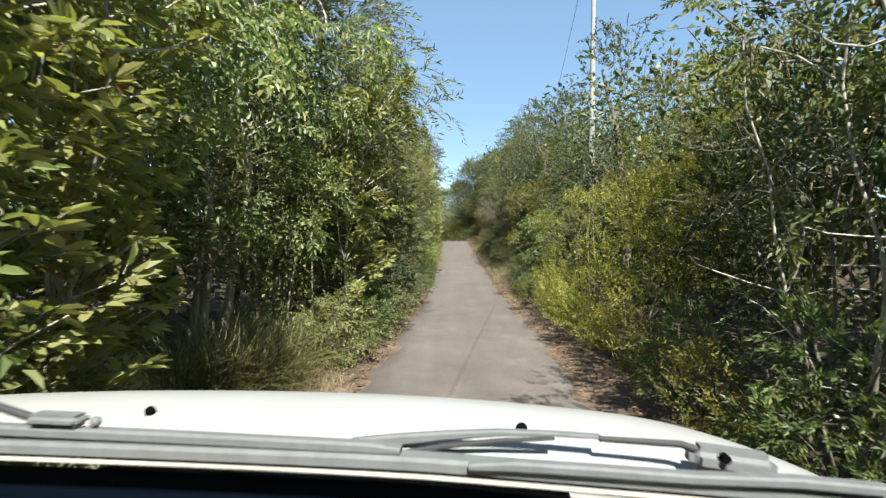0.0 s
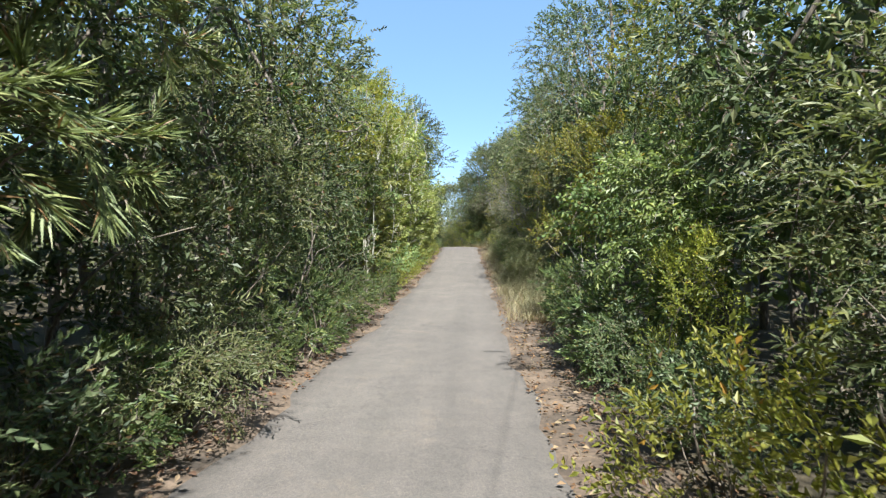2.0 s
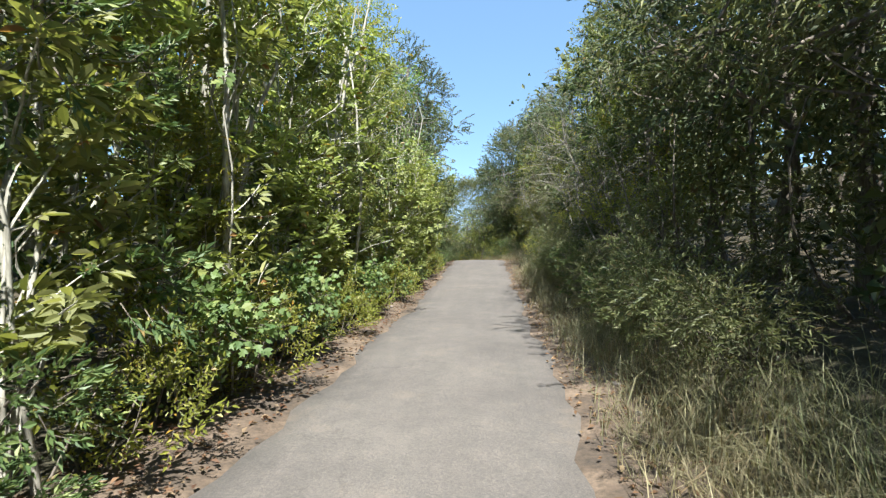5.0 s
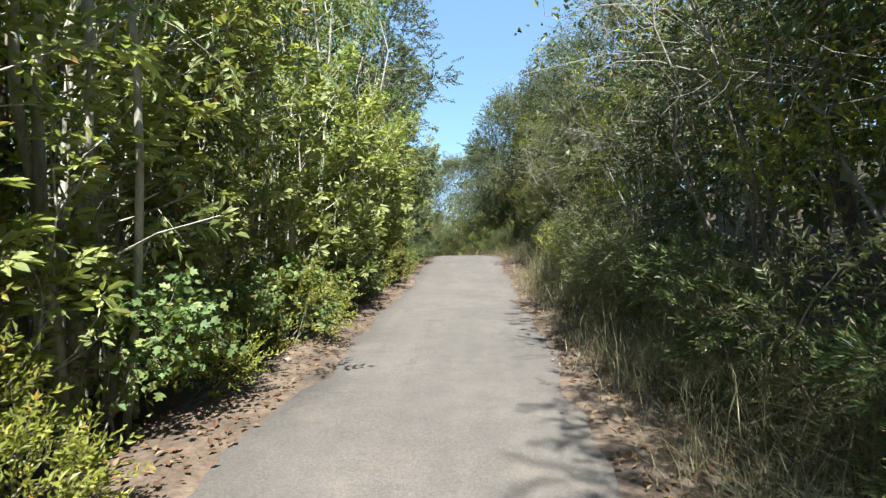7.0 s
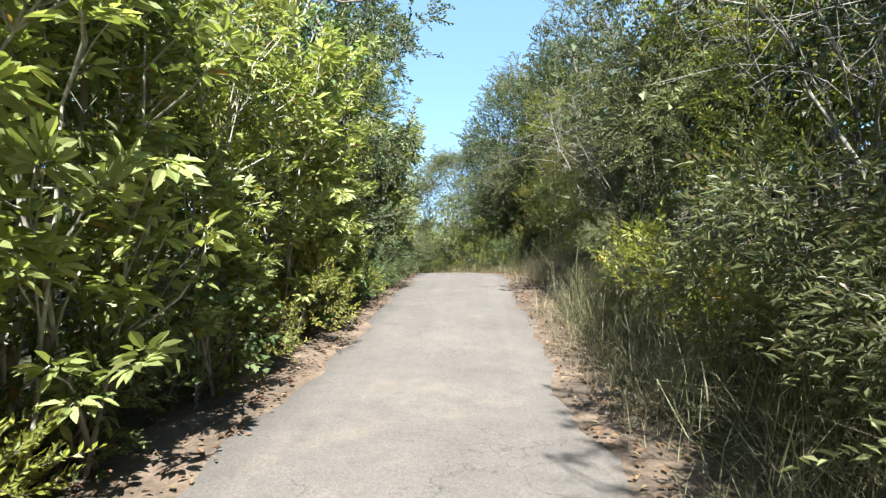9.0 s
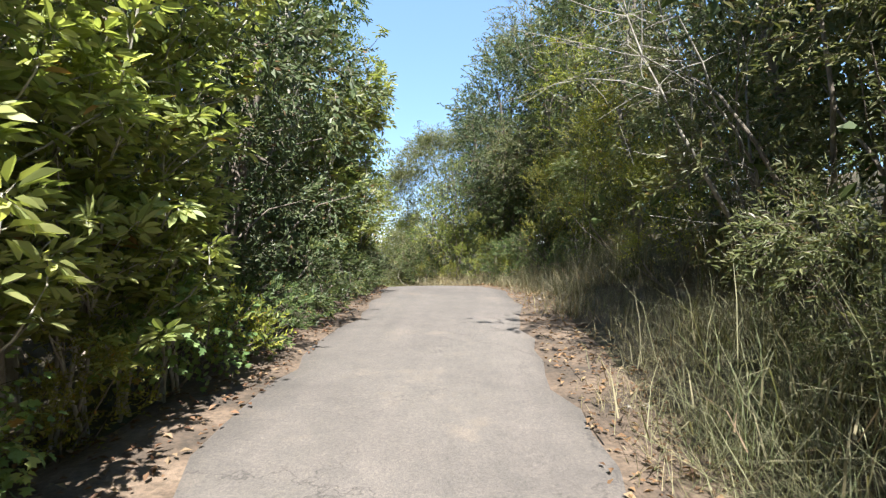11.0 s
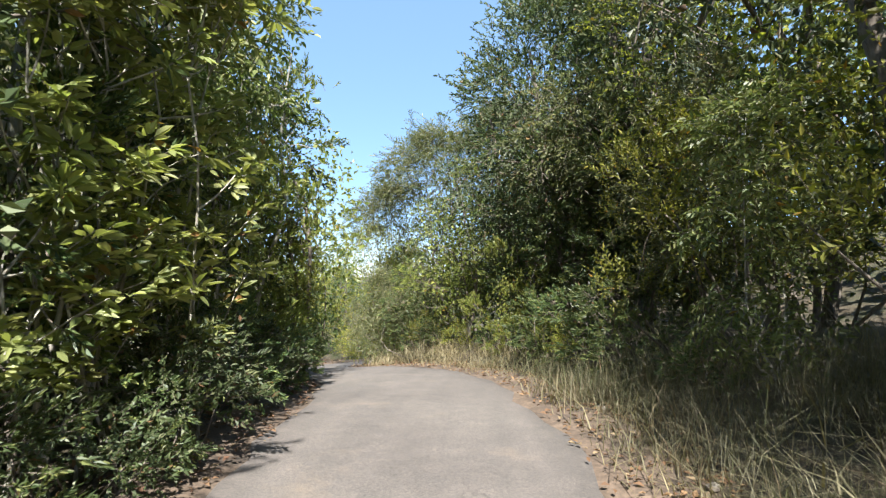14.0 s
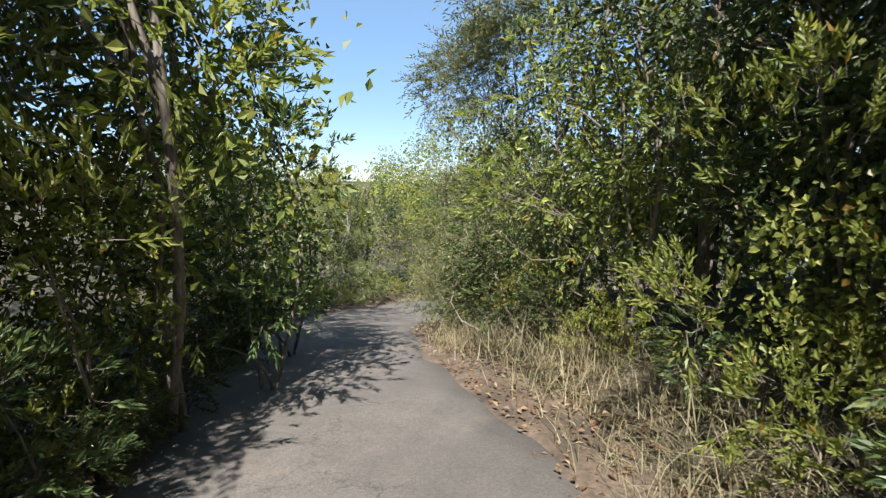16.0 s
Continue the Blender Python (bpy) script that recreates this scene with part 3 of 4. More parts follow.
def make_shrub(kind, seed, height, r, clumps, per, size=1.0, pale=False, droop=0.2, inner=140):
    """A bush with leaves down to the ground."""
    rng = np.random.default_rng(seed)
    root = new("shrub")
    c, pos, out = bough_points(rng, r, r, 0.05, height, clumps, per, -0.12, 0.85)
    kept = np.hypot(pos[:, 0], pos[:, 1]) < 1.2 * r
    pos, out = pos[kept], out[kept]
    h = Heap()
    scatter(h, kind, pos, out, rng, size, -0.5 if kind in ("privet", "whorl") else droop)
    inner_leaves(h, rng, inner, r, r, 0.05, height, 0.07, hi=0.55)
    bark = PALE_BARK if pale else BARK
    v, t, s = h.arrays()
    mesh_part("foliage", quick("foliage", v, t, [LEAF[kind], bark], s), root)
    for k in range(4):
        b = c[rng.integers(0, len(c))]
        v, t = tube(bough(rng, (rng.uniform(-0.08, 0.08), rng.uniform(-0.08, 0.08), -0.1), b, 6, 0.12), 0.010 + 0.005 * height, 0.004, 5)
        mesh_part("stem", quick("stem", v, t, [bark], sharp=False), root)
    return root


def make_sapling(kind, seed, height, clumps, per, thick=1.0):
    """Slender pale stems that fan out of one root, leafy above."""
    rng = np.random.default_rng(seed)
    root = new("sapling")
    h, spots = Heap(), []
    for k in range(6):
        foot = np.array([rng.uniform(-0.2, 0.2), rng.uniform(-0.4, 0.4), -0.15])
        top = np.array([rng.uniform(-0.2, 0.9), rng.uniform(-1.3, 1.3), height * rng.uniform(0.7, 1.0)])
        line = bough(rng, foot, top, 9, 0.05)
        v, t = tube(line, rng.uniform(0.018, 0.034) * thick, 0.007 * thick, 6)
        mesh_part("stem", quick("stem", v, t, [PALE_BARK], sharp=False), root)
        for q in range(4):
            a = line[rng.integers(2, 8)]
            e = a + np.array([rng.uniform(-0.2, 0.8), rng.uniform(-0.7, 0.7), rng.uniform(0.0, 0.6)])
            h.add(*tube(bough(rng, a, e, 5), 0.009, 0.004, 4), 1)
            spots.append(e)
        spots += [line[-1], line[-2]]
    spots = np.array(spots)[rng.permutation(len(spots))[:clumps]]
    pos = np.repeat(spots, per, 0) + rng.normal(0, 0.15, (len(spots) * per, 3))
    out = np.tile(np.array([[0.8, 0, 0.2]]), (len(pos), 1)) + rng.normal(0, 0.4, (len(pos), 3))
    scatter(h, kind, pos, out / np.linalg.norm(out, axis=1)[:, None], rng, 0.72, 0.4)
    v, t, s = h.arrays()
    mesh_part("foliage", quick("foliage", v, t, [LEAF[kind], PALE_BARK], s), root)
    return root


def make_fan_sapling(seed, height):
    """Slanting pale stems, their upswept side twigs each ending in a fan of leaves."""
    rng = np.random.default_rng(seed)
    root = new("sapling")
    h, tips, heading = Heap(), [], []
    for k in range(5):
        foot = np.array([rng.uniform(-0.3, 0.1), rng.uniform(-0.3, 0.3), -0.15])
        top = np.array([rng.uniform(-0.2, 0.35), rng.uniform(-1.1, 1.1), height * rng.uniform(0.75, 1.0)])
        line = bough(rng, foot, top, 11, 0.05)
        v, t = tube(line, rng.uniform(0.011, 0.023), 0.006, 6)
        mesh_part("stem", quick("stem", v, t, [PALE_BARK], sharp=False), root)
        for q in range(11):
            a = line[rng.integers(2, 11)]
            e = a + np.array([rng.uniform(0.0, 0.5), rng.uniform(-0.75, 0.75), rng.uniform(0.25, 0.7)])
            w = bough(rng, a, e, 6, 0.08)
            h.add(*tube(w, 0.009, 0.004, 4), 1)
            for p in (w[-1], w[-1], w[-2], w[3]):
                tips.append(p)
                heading.append(e - a)
    d = np.array(heading)
    d[:, 2] *= 0.3
    d /= np.linalg.norm(d, axis=1)[:, None]
    scatter(h, "fan", np.array(tips) + rng.normal(0, 0.05, (len(tips), 3)), d, rng, 0.85, 0.05, level=1.7)
    v, t, s = h.arrays()
    mesh_part("foliage", quick("foliage", v, t, [LEAF["fan"], PALE_BARK], s), root)
    return root


def make_bare_bush(seed, height, twigs):
    """A leafless tangle of thin grey twigs."""
    rng = np.random.default_rng(seed)
    root = new("bare_bush")
    for k in range(5):
        h = Heap()
        top = np.array([rng.uniform(0.0, 1.3), rng.uniform(-1.2, 1.2), height * rng.uniform(0.6, 1.0)])
        line = bough(rng, (rng.uniform(-0.1, 0.1), rng.uniform(-0.1, 0.1), -0.15), top, 9, 0.08)
        h.add(*tube(line, 0.024, 0.006, 6))
        for q in range(twigs):
            a = line[rng.integers(2, 9)]
            e = a + rng.normal(0, 0.4, 3) + np.array([0.3, 0, 0.15])
            w = bough(rng, a, e, 5, 0.15)
            h.add(*tube(w, 0.006, 0.002, 3))
            for r in range(2):
                h.add(*tube(bough(rng, w[2 + r], w[2 + r] + rng.normal(0, 0.22, 3), 4, 0.15), 0.003, 0.0015, 3))
        v, t, s = h.arrays()
        mesh_part("branch", quick("branch", v, t, [TWIG_BARK], sharp=False), root)
    return root


def make_far_tree(kind, seed, height, r, leaves):
    """A tree that stands well back: trunk and a crown of broad leaf sprays."""
    rng = np.random.default_rng(seed)
    root = new("tree")
    h = Heap()
    for k in range(9):
        q = rng.normal(size=3) * np.array([0.5 * r, 0.5 * r, 0.22 * height]) + np.array([0, 0, 0.55 * height])
        rr = r * rng.uniform(0.4, 0.65)
        g = Heap()
        inner_leaves(g, rng, leaves // 9, rr, rr, q[2] - rr, q[2] + rr, 0.22, 0.35, 1.05)
        v, t, s = g.arrays()
        v[:, :2] += q[:2]
        h.add(v, t, s)
    inner_leaves(h, rng, leaves // 4, 0.8 * r, 0.8 * r, 0.1, 0.9 * height, 0.42, 0.2, 0.8)
    v, t, s = h.arrays()
    v[:, 2] = np.maximum(v[:, 2], 0.05)
    mesh_part("crown", quick("crown", v, t, [LEAF[kind]], s), root)
    v, t = tube(bough(rng, (0, 0, -0.3), (0.1, 0.1, 0.8 * height), 7, 0.04), 0.14, 0.04, 7)
    mesh_part("trunk", quick("trunk", v, t, [BARK], sharp=False), root)
    return root


def make_tuft(mat, seed, height, spread, blades, width=0.006, arch=0.7, name="grass_tuft"):
    """A tuft of arching blades."""
    rng = np.random.default_rng(seed)
    az, lean = rng.uniform(0, 2 * math.pi, blades), np.abs(rng.normal(0, 0.5, blades)) + 0.08
    ln = height * rng.uniform(0.55, 1.15, blades)
    foot = np.stack([rng.normal(0, spread * 0.4, blades), rng.normal(0, spread * 0.4, blades), np.full(blades, -0.04)], 1)
    d = np.stack([np.cos(az), np.sin(az), np.zeros(blades)], 1)
    sd = np.stack([-np.sin(az), np.cos(az), np.zeros(blades)], 1)
    rows = []
    steps = (0.0, 0.4, 0.75, 1.0) if height > 0.9 else (0.0, 0.5, 1.0)
    n = len(steps)
    for k, s in enumerate(steps):
        p = foot + d * (ln * s * (np.sin(lean) + arch * lean * s * s))[:, None]
        p[:, 2] += ln * s * np.cos(lean) * (1 - arch * 0.45 * lean * s * s)
        w = width * (1 - 0.92 * s ** 2) * rng.uniform(0.7, 1.3, blades)[:, None]
        rows += [p - sd * w, p + sd * w]
    v = np.stack(rows, 1).reshape(-1, 3)
    q = []
    for k in range(n - 1):
        q += [(2 * k, 2 * k + 1, 2 * k + 3), (2 * k, 2 * k + 3, 2 * k + 2)]
    t = (np.array(q)[None] + (np.arange(blades) * 2 * n)[:, None, None]).reshape(-1, 3)
    return new(name, quick(name, v, t, [mat]))


def put(proto, run, side, rng, scale=1.0, jitter=0.35, sink=0.0, label="", category="", group=""):
    """A copy of a plant beside the road, its fuller side to the road."""
    x, y, z, a = at(run, side)
    yaw = a + (math.pi / 2 if side > 0 else -math.pi / 2)
    yaw += rng.uniform(-jitter, jitter)
    ob = copy_thing(proto, pose(x, y, z - sink, 0, 0, math.degrees(yaw)) @ Matrix.Diagonal((scale, scale, scale * rng.uniform(0.92, 1.1), 1)))
    ob.scale = (scale, scale, scale * rng.uniform(0.92, 1.1))
    return tagged(ob, label, category, group)


def drop(proto):
    for o in (*proto.children_recursive, proto):
        bpy.data.objects.remove(o)


prng = np.random.default_rng(7)
TREE = {
    "ash": [make_tree("ash", 11 + k, 7.5, 2.2, 1.9, 1.0, 54, 7, 0.84, True, 3, inner=1900, deep=0.78) for k in range(2)],
    "maple": [make_tree("maple", 21 + k, 7.6, 2.2, 1.9, 1.0, 46, 6, 0.9, True, 4, inner=1900, deep=0.78) for k in range(2)],
    "laurel": [make_tree("laurel", 31 + k, 7.2, 2.2, 1.9, 1.0, 54, 7, 0.95, False, 2, inner=1900, deep=0.78) for k in range(2)],
    "olive": [make_tree("olive", 41 + k, 7.6, 2.2, 1.9, 1.0, 54, 7, 0.98, False, 2, inner=1900, deep=0.78) for k in range(2)],
    "oak": [make_tree("oak", 51 + k, 8.0, 2.4, 2.0, 1.0, 56, 8, 0.92, False, 1, inner=1900, deep=0.78) for k in range(2)],
    "whorl": [make_tree("whorl", 65 + k, 7.0, 2.2, 1.9, 0.8, 54, 6, 0.95, False, 2, inner=1900, deep=0.78) for k in range(2)],
    "pine": [make_tree("pine", 67, 6.6, 1.9, 1.6, 1.4, 40, 6, 1.0, False, 2, inner=300, deep=0.6)],
    "privet": [make_tree("privet", 61 + k, 6.8, 2.1, 1.9, 1.0, 56, 8, 0.92, False, 3, inner=1900, deep=0.78) for k in range(2)],
}
BIG = {
    "oak": [make_tree("oak", 81 + k, 12.0, 2.9, 2.8, 1.0, 150, 9, 1.4, False, 1, inner=3400, front=-0.6, deep=0.8) for k in range(2)],
    "privet": [make_tree("privet", 91 + k, 9.4, 2.7, 2.6, 0.6, 90, 9, 1.3, False, 3, inner=2800, front=-0.5, deep=0.82) for k in range(2)],
    "olive": [make_tree("olive", 95, 9.6, 2.6, 2.5, 0.6, 90, 9, 1.4, False, 2, inner=3200, front=-0.5, deep=0.85)],
}
KINDS = ("ash", "maple", "laurel", "olive", "oak", "privet", "whorl")
SHRUB = {k: [make_shrub(k, 71 + 7 * i + j, 1.2, 0.72, 28, 5, 0.62) for j in range(2)] for i, k in enumerate(KINDS)}
TALL = {k: [make_shrub(k, 171 + 7 * i + j, 3.4, 1.2, 44, 6, 0.8, k in ("ash", "maple"), inner=850) for j in range(2)] for i, k in enumerate(KINDS)}
SAPLING = [make_sapling(k, 221 + i, 4.6, 22, 3) for i, k in enumerate(("maple", "ash", "ash"))]
POLES = [make_sapling(k, 241 + i, 6.2, 16, 3, 1.7) for i, k in enumerate(("maple", "ash"))]
FANS = [make_fan_sapling(251 + i, h) for i, h in enumerate((4.4, 3.6, 5.2))]
BARE = [make_bare_bush(231 + i, 3.4, 14) for i in range(2)]
FAR = [make_far_tree(k, 201 + i, 8.0, 2.5, 600) for i, k in enumerate(("oak", "olive", "laurel", "oak", "ash", "privet"))]
TUFT = {
    "straw": [make_tuft(LEAF["straw"], 101 + j, 0.42, 0.8, 130, 0.004, 1.3) for j in range(3)],
    "broom": [make_tuft(LEAF["broom"], 111 + j, 1.25, 0.34, 190, 0.005, 0.9) for j in range(2)],
    "arching": [make_tuft(LEAF["broom"], 131 + j, 1.5, 0.5, 240, 0.006, 2.3) for j in range(2)],
    "thicket": [make_tuft(LEAF["dry"], 141 + j, 0.85, 1.2, 240, 0.0030, 1.9) for j in range(2)],
    "thatch": [make_tuft(LEAF["bramble"], 121 + j, 0.42, 0.95, 110, 0.005, 1.6) for j in range(2)],
}
LABEL = {
    "pine": "young tree with tufts of long green needles",
    "ash": "tree with light green feathery compound leaves and pale stems",
    "maple": "tree with broad lobed light green leaves and pale slender stems",
    "laurel": "evergreen tree with glossy dark green leaf rosettes",
    "olive": "tree with fine narrow grey-green leaves",
    "oak": "dense dark green tree with small leathery leaves",
    "whorl": "evergreen tree with whorls of long yellow-green leaves",
    "privet": "tree with small bright yellow-green leaves",
}
SLABEL = {"whorl": "evergreen bush with whorled yellow-green leaves",
    "ash": "bush with feathery light green leaves", "maple": "bush with broad lobed green leaves",
    "laurel": "evergreen bush with glossy green leaves", "olive": "bush with narrow grey-green leaves",
    "oak": "dark green bush with small leaves", "privet": "bush with bright yellow-green leaves",
}
TLABEL = {"thicket": "mounds of fine grey-brown dry stems on the bank", "straw": "tufts of dry golden grass on the bank", "broom": "tufts of tall rush-like green and straw stems", "arching": "large tufts of arching green and straw stems", "thatch": "matted half-dry brown grass on the bank"}

# stretches of the two hedges: metres along the lane, trees, tall bushes, low bushes, scale of the trees, their distance from the lane's middle, distance of the bushes
LEFT = [(-3.7, 3, "ash olive", "ash", "olive ash", 1.08, 3.9, 1.93), (3, 7.4, "ash", "ash olive", "", 1.12, 4.1, 2.9), (7.4, 10.2, "ash olive", "ash privet", "ash laurel", 1.12, 3.7, 1.95), (10.2, 18.5, "olive oak olive", "oak olive laurel", "olive oak laurel", 1.12, 3.6, 1.95),
        (18.5, 26.3, "laurel oak laurel", "laurel oak", "laurel", 1.08, 3.7, 1.85), (26.3, 29, "privet ash", "laurel ash", "laurel privet maple", 1.15, 3.8, 2.0), (29, 32.7, "ash privet", "privet ash", "privet maple laurel", 1.15, 4.15, 2.05),
        (32.7, 37.4, "ash privet maple", "privet ash", "privet maple", 1.15, 4.2, 2.05), (37.4, 43, "privet ash ash", "privet ash", "maple privet laurel", 1.15, 4.25, 2.1), (43, 47.2, "ash maple", "ash privet", "privet maple", 1.15, 4.5, 2.15),
        (47.2, 53, "oak oak laurel", "oak oak laurel", "laurel oak", 1.1, 3.4, 1.9), (53, 56.5, "ash ash", "oak ash", "oak laurel", 1.1, 3.8, 1.9), (56.5, 60.3, "whorl", "whorl laurel", "laurel", 1.05, 3.9, 1.75), (60.3, 65, "oak oak", "oak laurel", "laurel oak", 1.2, 3.0, 1.5),
        (65, 72, "privet ash", "privet ash", "ash privet", 0.5, 3.4, 2.0), (72, 82, "oak olive", "oak laurel", "privet oak", 0.5, 3.6, 2.3)]
RIGHT = [(-3.7, 3, "oak laurel", "oak laurel", "laurel privet", 1.0, 4.3, 2.25), (3, 7.5, "oak laurel", "oak laurel", "laurel privet", 0.80, 4.2, 2.25), (7.5, 15.5, "privet olive privet", "privet privet privet olive", "privet", 0.72, 4.7, 2.1),
         (15.5, 21, "oak laurel oak", "oak laurel olive", "oak laurel", 0.92, 4.3, 2.3), (21, 23.5, "oak olive", "laurel oak", "laurel", 0.98, 4.5, 2.6), (23.5, 28.5, "privet oak", "laurel oak", "", 0.98, 4.6, 3.2), (28.5, 32, "olive oak olive", "olive laurel", "olive", 1.05, 4.3, 2.6),
         (32, 38.5, "olive laurel oak", "olive privet oak", "olive laurel", 1.08, 4.6, 2.6), (38.5, 46, "olive oak privet", "olive privet olive", "olive", 1.02, 4.9, 2.8), (46, 54, "olive oak", "olive oak", "", 1.05, 4.6, 2.7),
         (54, 58, "privet olive", "olive oak", "laurel", 1.0, 4.5, 2.7), (65.5, 74, "", "privet laurel olive", "privet laurel", 1.0, 3.4, 2.5)]


def row(kinds, stock, a, b, step, side, spread, size, vary, turn_by, labels, category, group):
    """Plants of the kinds in turn along a stretch of the lane."""
    run, n = a + step * prng.uniform(0.1, 0.5), 0
    while kinds and run < b:
        k = kinds[n % len(kinds)]
        put(stock[k][int(prng.integers(0, len(stock[k])))], run, side + math.copysign(prng.uniform(0, spread), side), prng, size * prng.uniform(1 - vary, 1 + vary), turn_by, 0.04, labels[k], category, group)
        run += step * prng.uniform(0.82, 1.22)
        n += 1


for sign, hedge, group in ((-1, LEFT, "trees along one side of the lane"), (1, RIGHT, "trees along the other side of the lane")):
    for a, b, trees, tall, low, size, out, near in hedge:
        row(trees.split(), TREE, a, b, 2.1 if sign < 0 else 2.4, sign * out, 0.7 if sign < 0 else 0.8, size, 0.14, 0.3, LABEL, "tree", group)
        row(tall.split(), TALL, a, b, 2.2 if sign < 0 else 2.3, sign * (near + (0.5 if sign < 0 else 0.75)), 0.8, 0.95, 0.22, 0.6, SLABEL, "bush", "tall bushes in the hedges")
        row(low.split(), SHRUB, a, b, 0.95 if sign < 0 else 1.0, sign * near, 0.25, 0.9, 0.25, 0.8, SLABEL, "bush", "bushes along the verges")
row(["olive", "olive", "privet"], SHRUB, 38, 43.5, 1.5, 2.6, 0.4, 1.2, 0.2, 0.8, SLABEL, "bush", "bushes along the verges")
row(["privet", "olive", "laurel"], TALL, 49.5, 55.8, 1.9, 5.0, 0.8, 0.9, 0.2, 0.6, SLABEL, "bush", "tall bushes in the hedges")
row(["laurel", "oak"], TALL, 56.5, 60.7, 1.9, 3.5, 0.5, 0.95, 0.2, 0.6, SLABEL, "bush", "tall bushes in the hedges")
row(["privet", "laurel"], SHRUB, 56.5, 64.4, 1.0, 2.7, 0.5, 0.85, 0.25, 0.8, SLABEL, "bush", "bushes along the verges")
# the tall dark tree at the bend, and its neighbours
for k, n, x, y, size in (("oak", 0, 3.5, 63.0, 0.74), ("oak", 1, 5.6, 58.9, 0.74), ("oak", 1, 6.4, 64.8, 0.76), ("olive", 0, 0.3, 65.0, 0.66), ("olive", 0, -1.2, 66.6, 0.60), ("olive", 0, 2.4, 66.4, 0.74), ("privet", 1, -2.6, 70.2, 0.62)):
    ob = copy_thing(BIG[k][n], pose(x, y, float(ground_at(x, y)[0]) - 0.05, 0, 0, 240 + 20 * prng.random()))
    ob.scale = (size, size, size)
    tagged(ob, {"oak": "tall dark green tree with small leathery leaves", "privet": "large tree with dense bright yellow-green leaves", "olive": "large tree with fine grey-green leaves"}[k], "tree", "large trees at the bend")
for stock, k, x, y, size in ((TREE, "whorl", 1.1, 62.0, 0.66), (TALL, "whorl", 2.3, 59.6, 0.75), (TALL, "laurel", 0.0, 63.6, 0.8), (TALL, "olive", -1.1, 65.0, 0.8), (TALL, "laurel", 3.9, 58.7, 1.0), (TREE, "oak", 4.4, 59.9, 1.05), (TREE, "oak", 3.1, 61.4, 0.9), (TREE, "laurel", 2.9, 60.4, 0.62), (TREE, "oak", 2.2, 63.4, 0.85), (TREE, "oak", 4.9, 61.6, 1.0), (TREE, "laurel", 3.6, 59.6, 0.8), (TREE, "whorl", -2.2, 59.4, 0.9), (TALL, "whorl", -1.9, 58.6, 0.9), (TALL, "laurel", -2.0, 60.6, 0.95), (TALL, "laurel", -2.9, 62.2, 0.95)):
    ob = copy_thing(stock[k][0], pose(x, y, float(ground_at(x, y)[0]) - 0.05, 0, 0, 250))
    ob.scale = (size, size, size)
    tagged(ob, LABEL[k] if stock is TREE else SLABEL[k], "tree" if stock is TREE else "bush", "bushes at the bend")
for k, run, side, size in (("privet", 17.6, 3.0, 0.5), ("ash", 18.7, 3.0, 0.8), ("maple", 22.9, 3.4, 0.85), ("privet", 24.8, 3.6, 1.2), ("privet", 48.4, 3.0, 0.52), ("privet", 52.2, 3.4, 0.9), ("ash", 53.6, 3.2, 0.75), ("privet", 55.2, 3.3, 0.85)):
    put(TALL[k][1], run, side, prng, size, 0.4, 0.03, SLABEL[k], "bush", "tall bushes in the hedges")
for run, side, size in ((13.4, -2.9, 0.95), (15.3, -3.0, 0.95)):
    put(TREE["pine"][0], run, side, prng, size, 0.4, 0.03, LABEL["pine"], "tree", "trees along one side of the lane")
# trees further back
for sign in (-1, 1):
    run = -8.0
    while run < 84:
        i = int(prng.integers(0, 4) if run < 62 else prng.integers(1, 6))
        put(FAR[i], run, sign * ((7.6 if run < 68 else 4.6) + prng.uniform(-0.6, 0.8)), prng, prng.uniform(0.85, 1.15) * (1 if run < 62 else 0.5), 3.0, 0.05, "tree with a dense green crown behind the hedge", "tree", "trees behind the hedges")
        run += 3.3 * prng.uniform(0.8, 1.25)
# undergrowth between the hedge and the wood
for sign in (-1, 1):
    run = -6.0
    while run < (64 if sign < 0 else 66):
        put(FAR[int(prng.integers(0, 4))], run, sign * ((5.8 if sign > 0 and (6 < run < 17 or run > 56) else 5.0) + prng.uniform(-0.2, 0.5)), prng, prng.uniform(0.55, 0.78), 3.0, 0.05, "leafy undergrowth bush in the shade of the trees", "bush", "undergrowth behind the hedges")
        run += 1.35 * prng.uniform(0.8, 1.2)


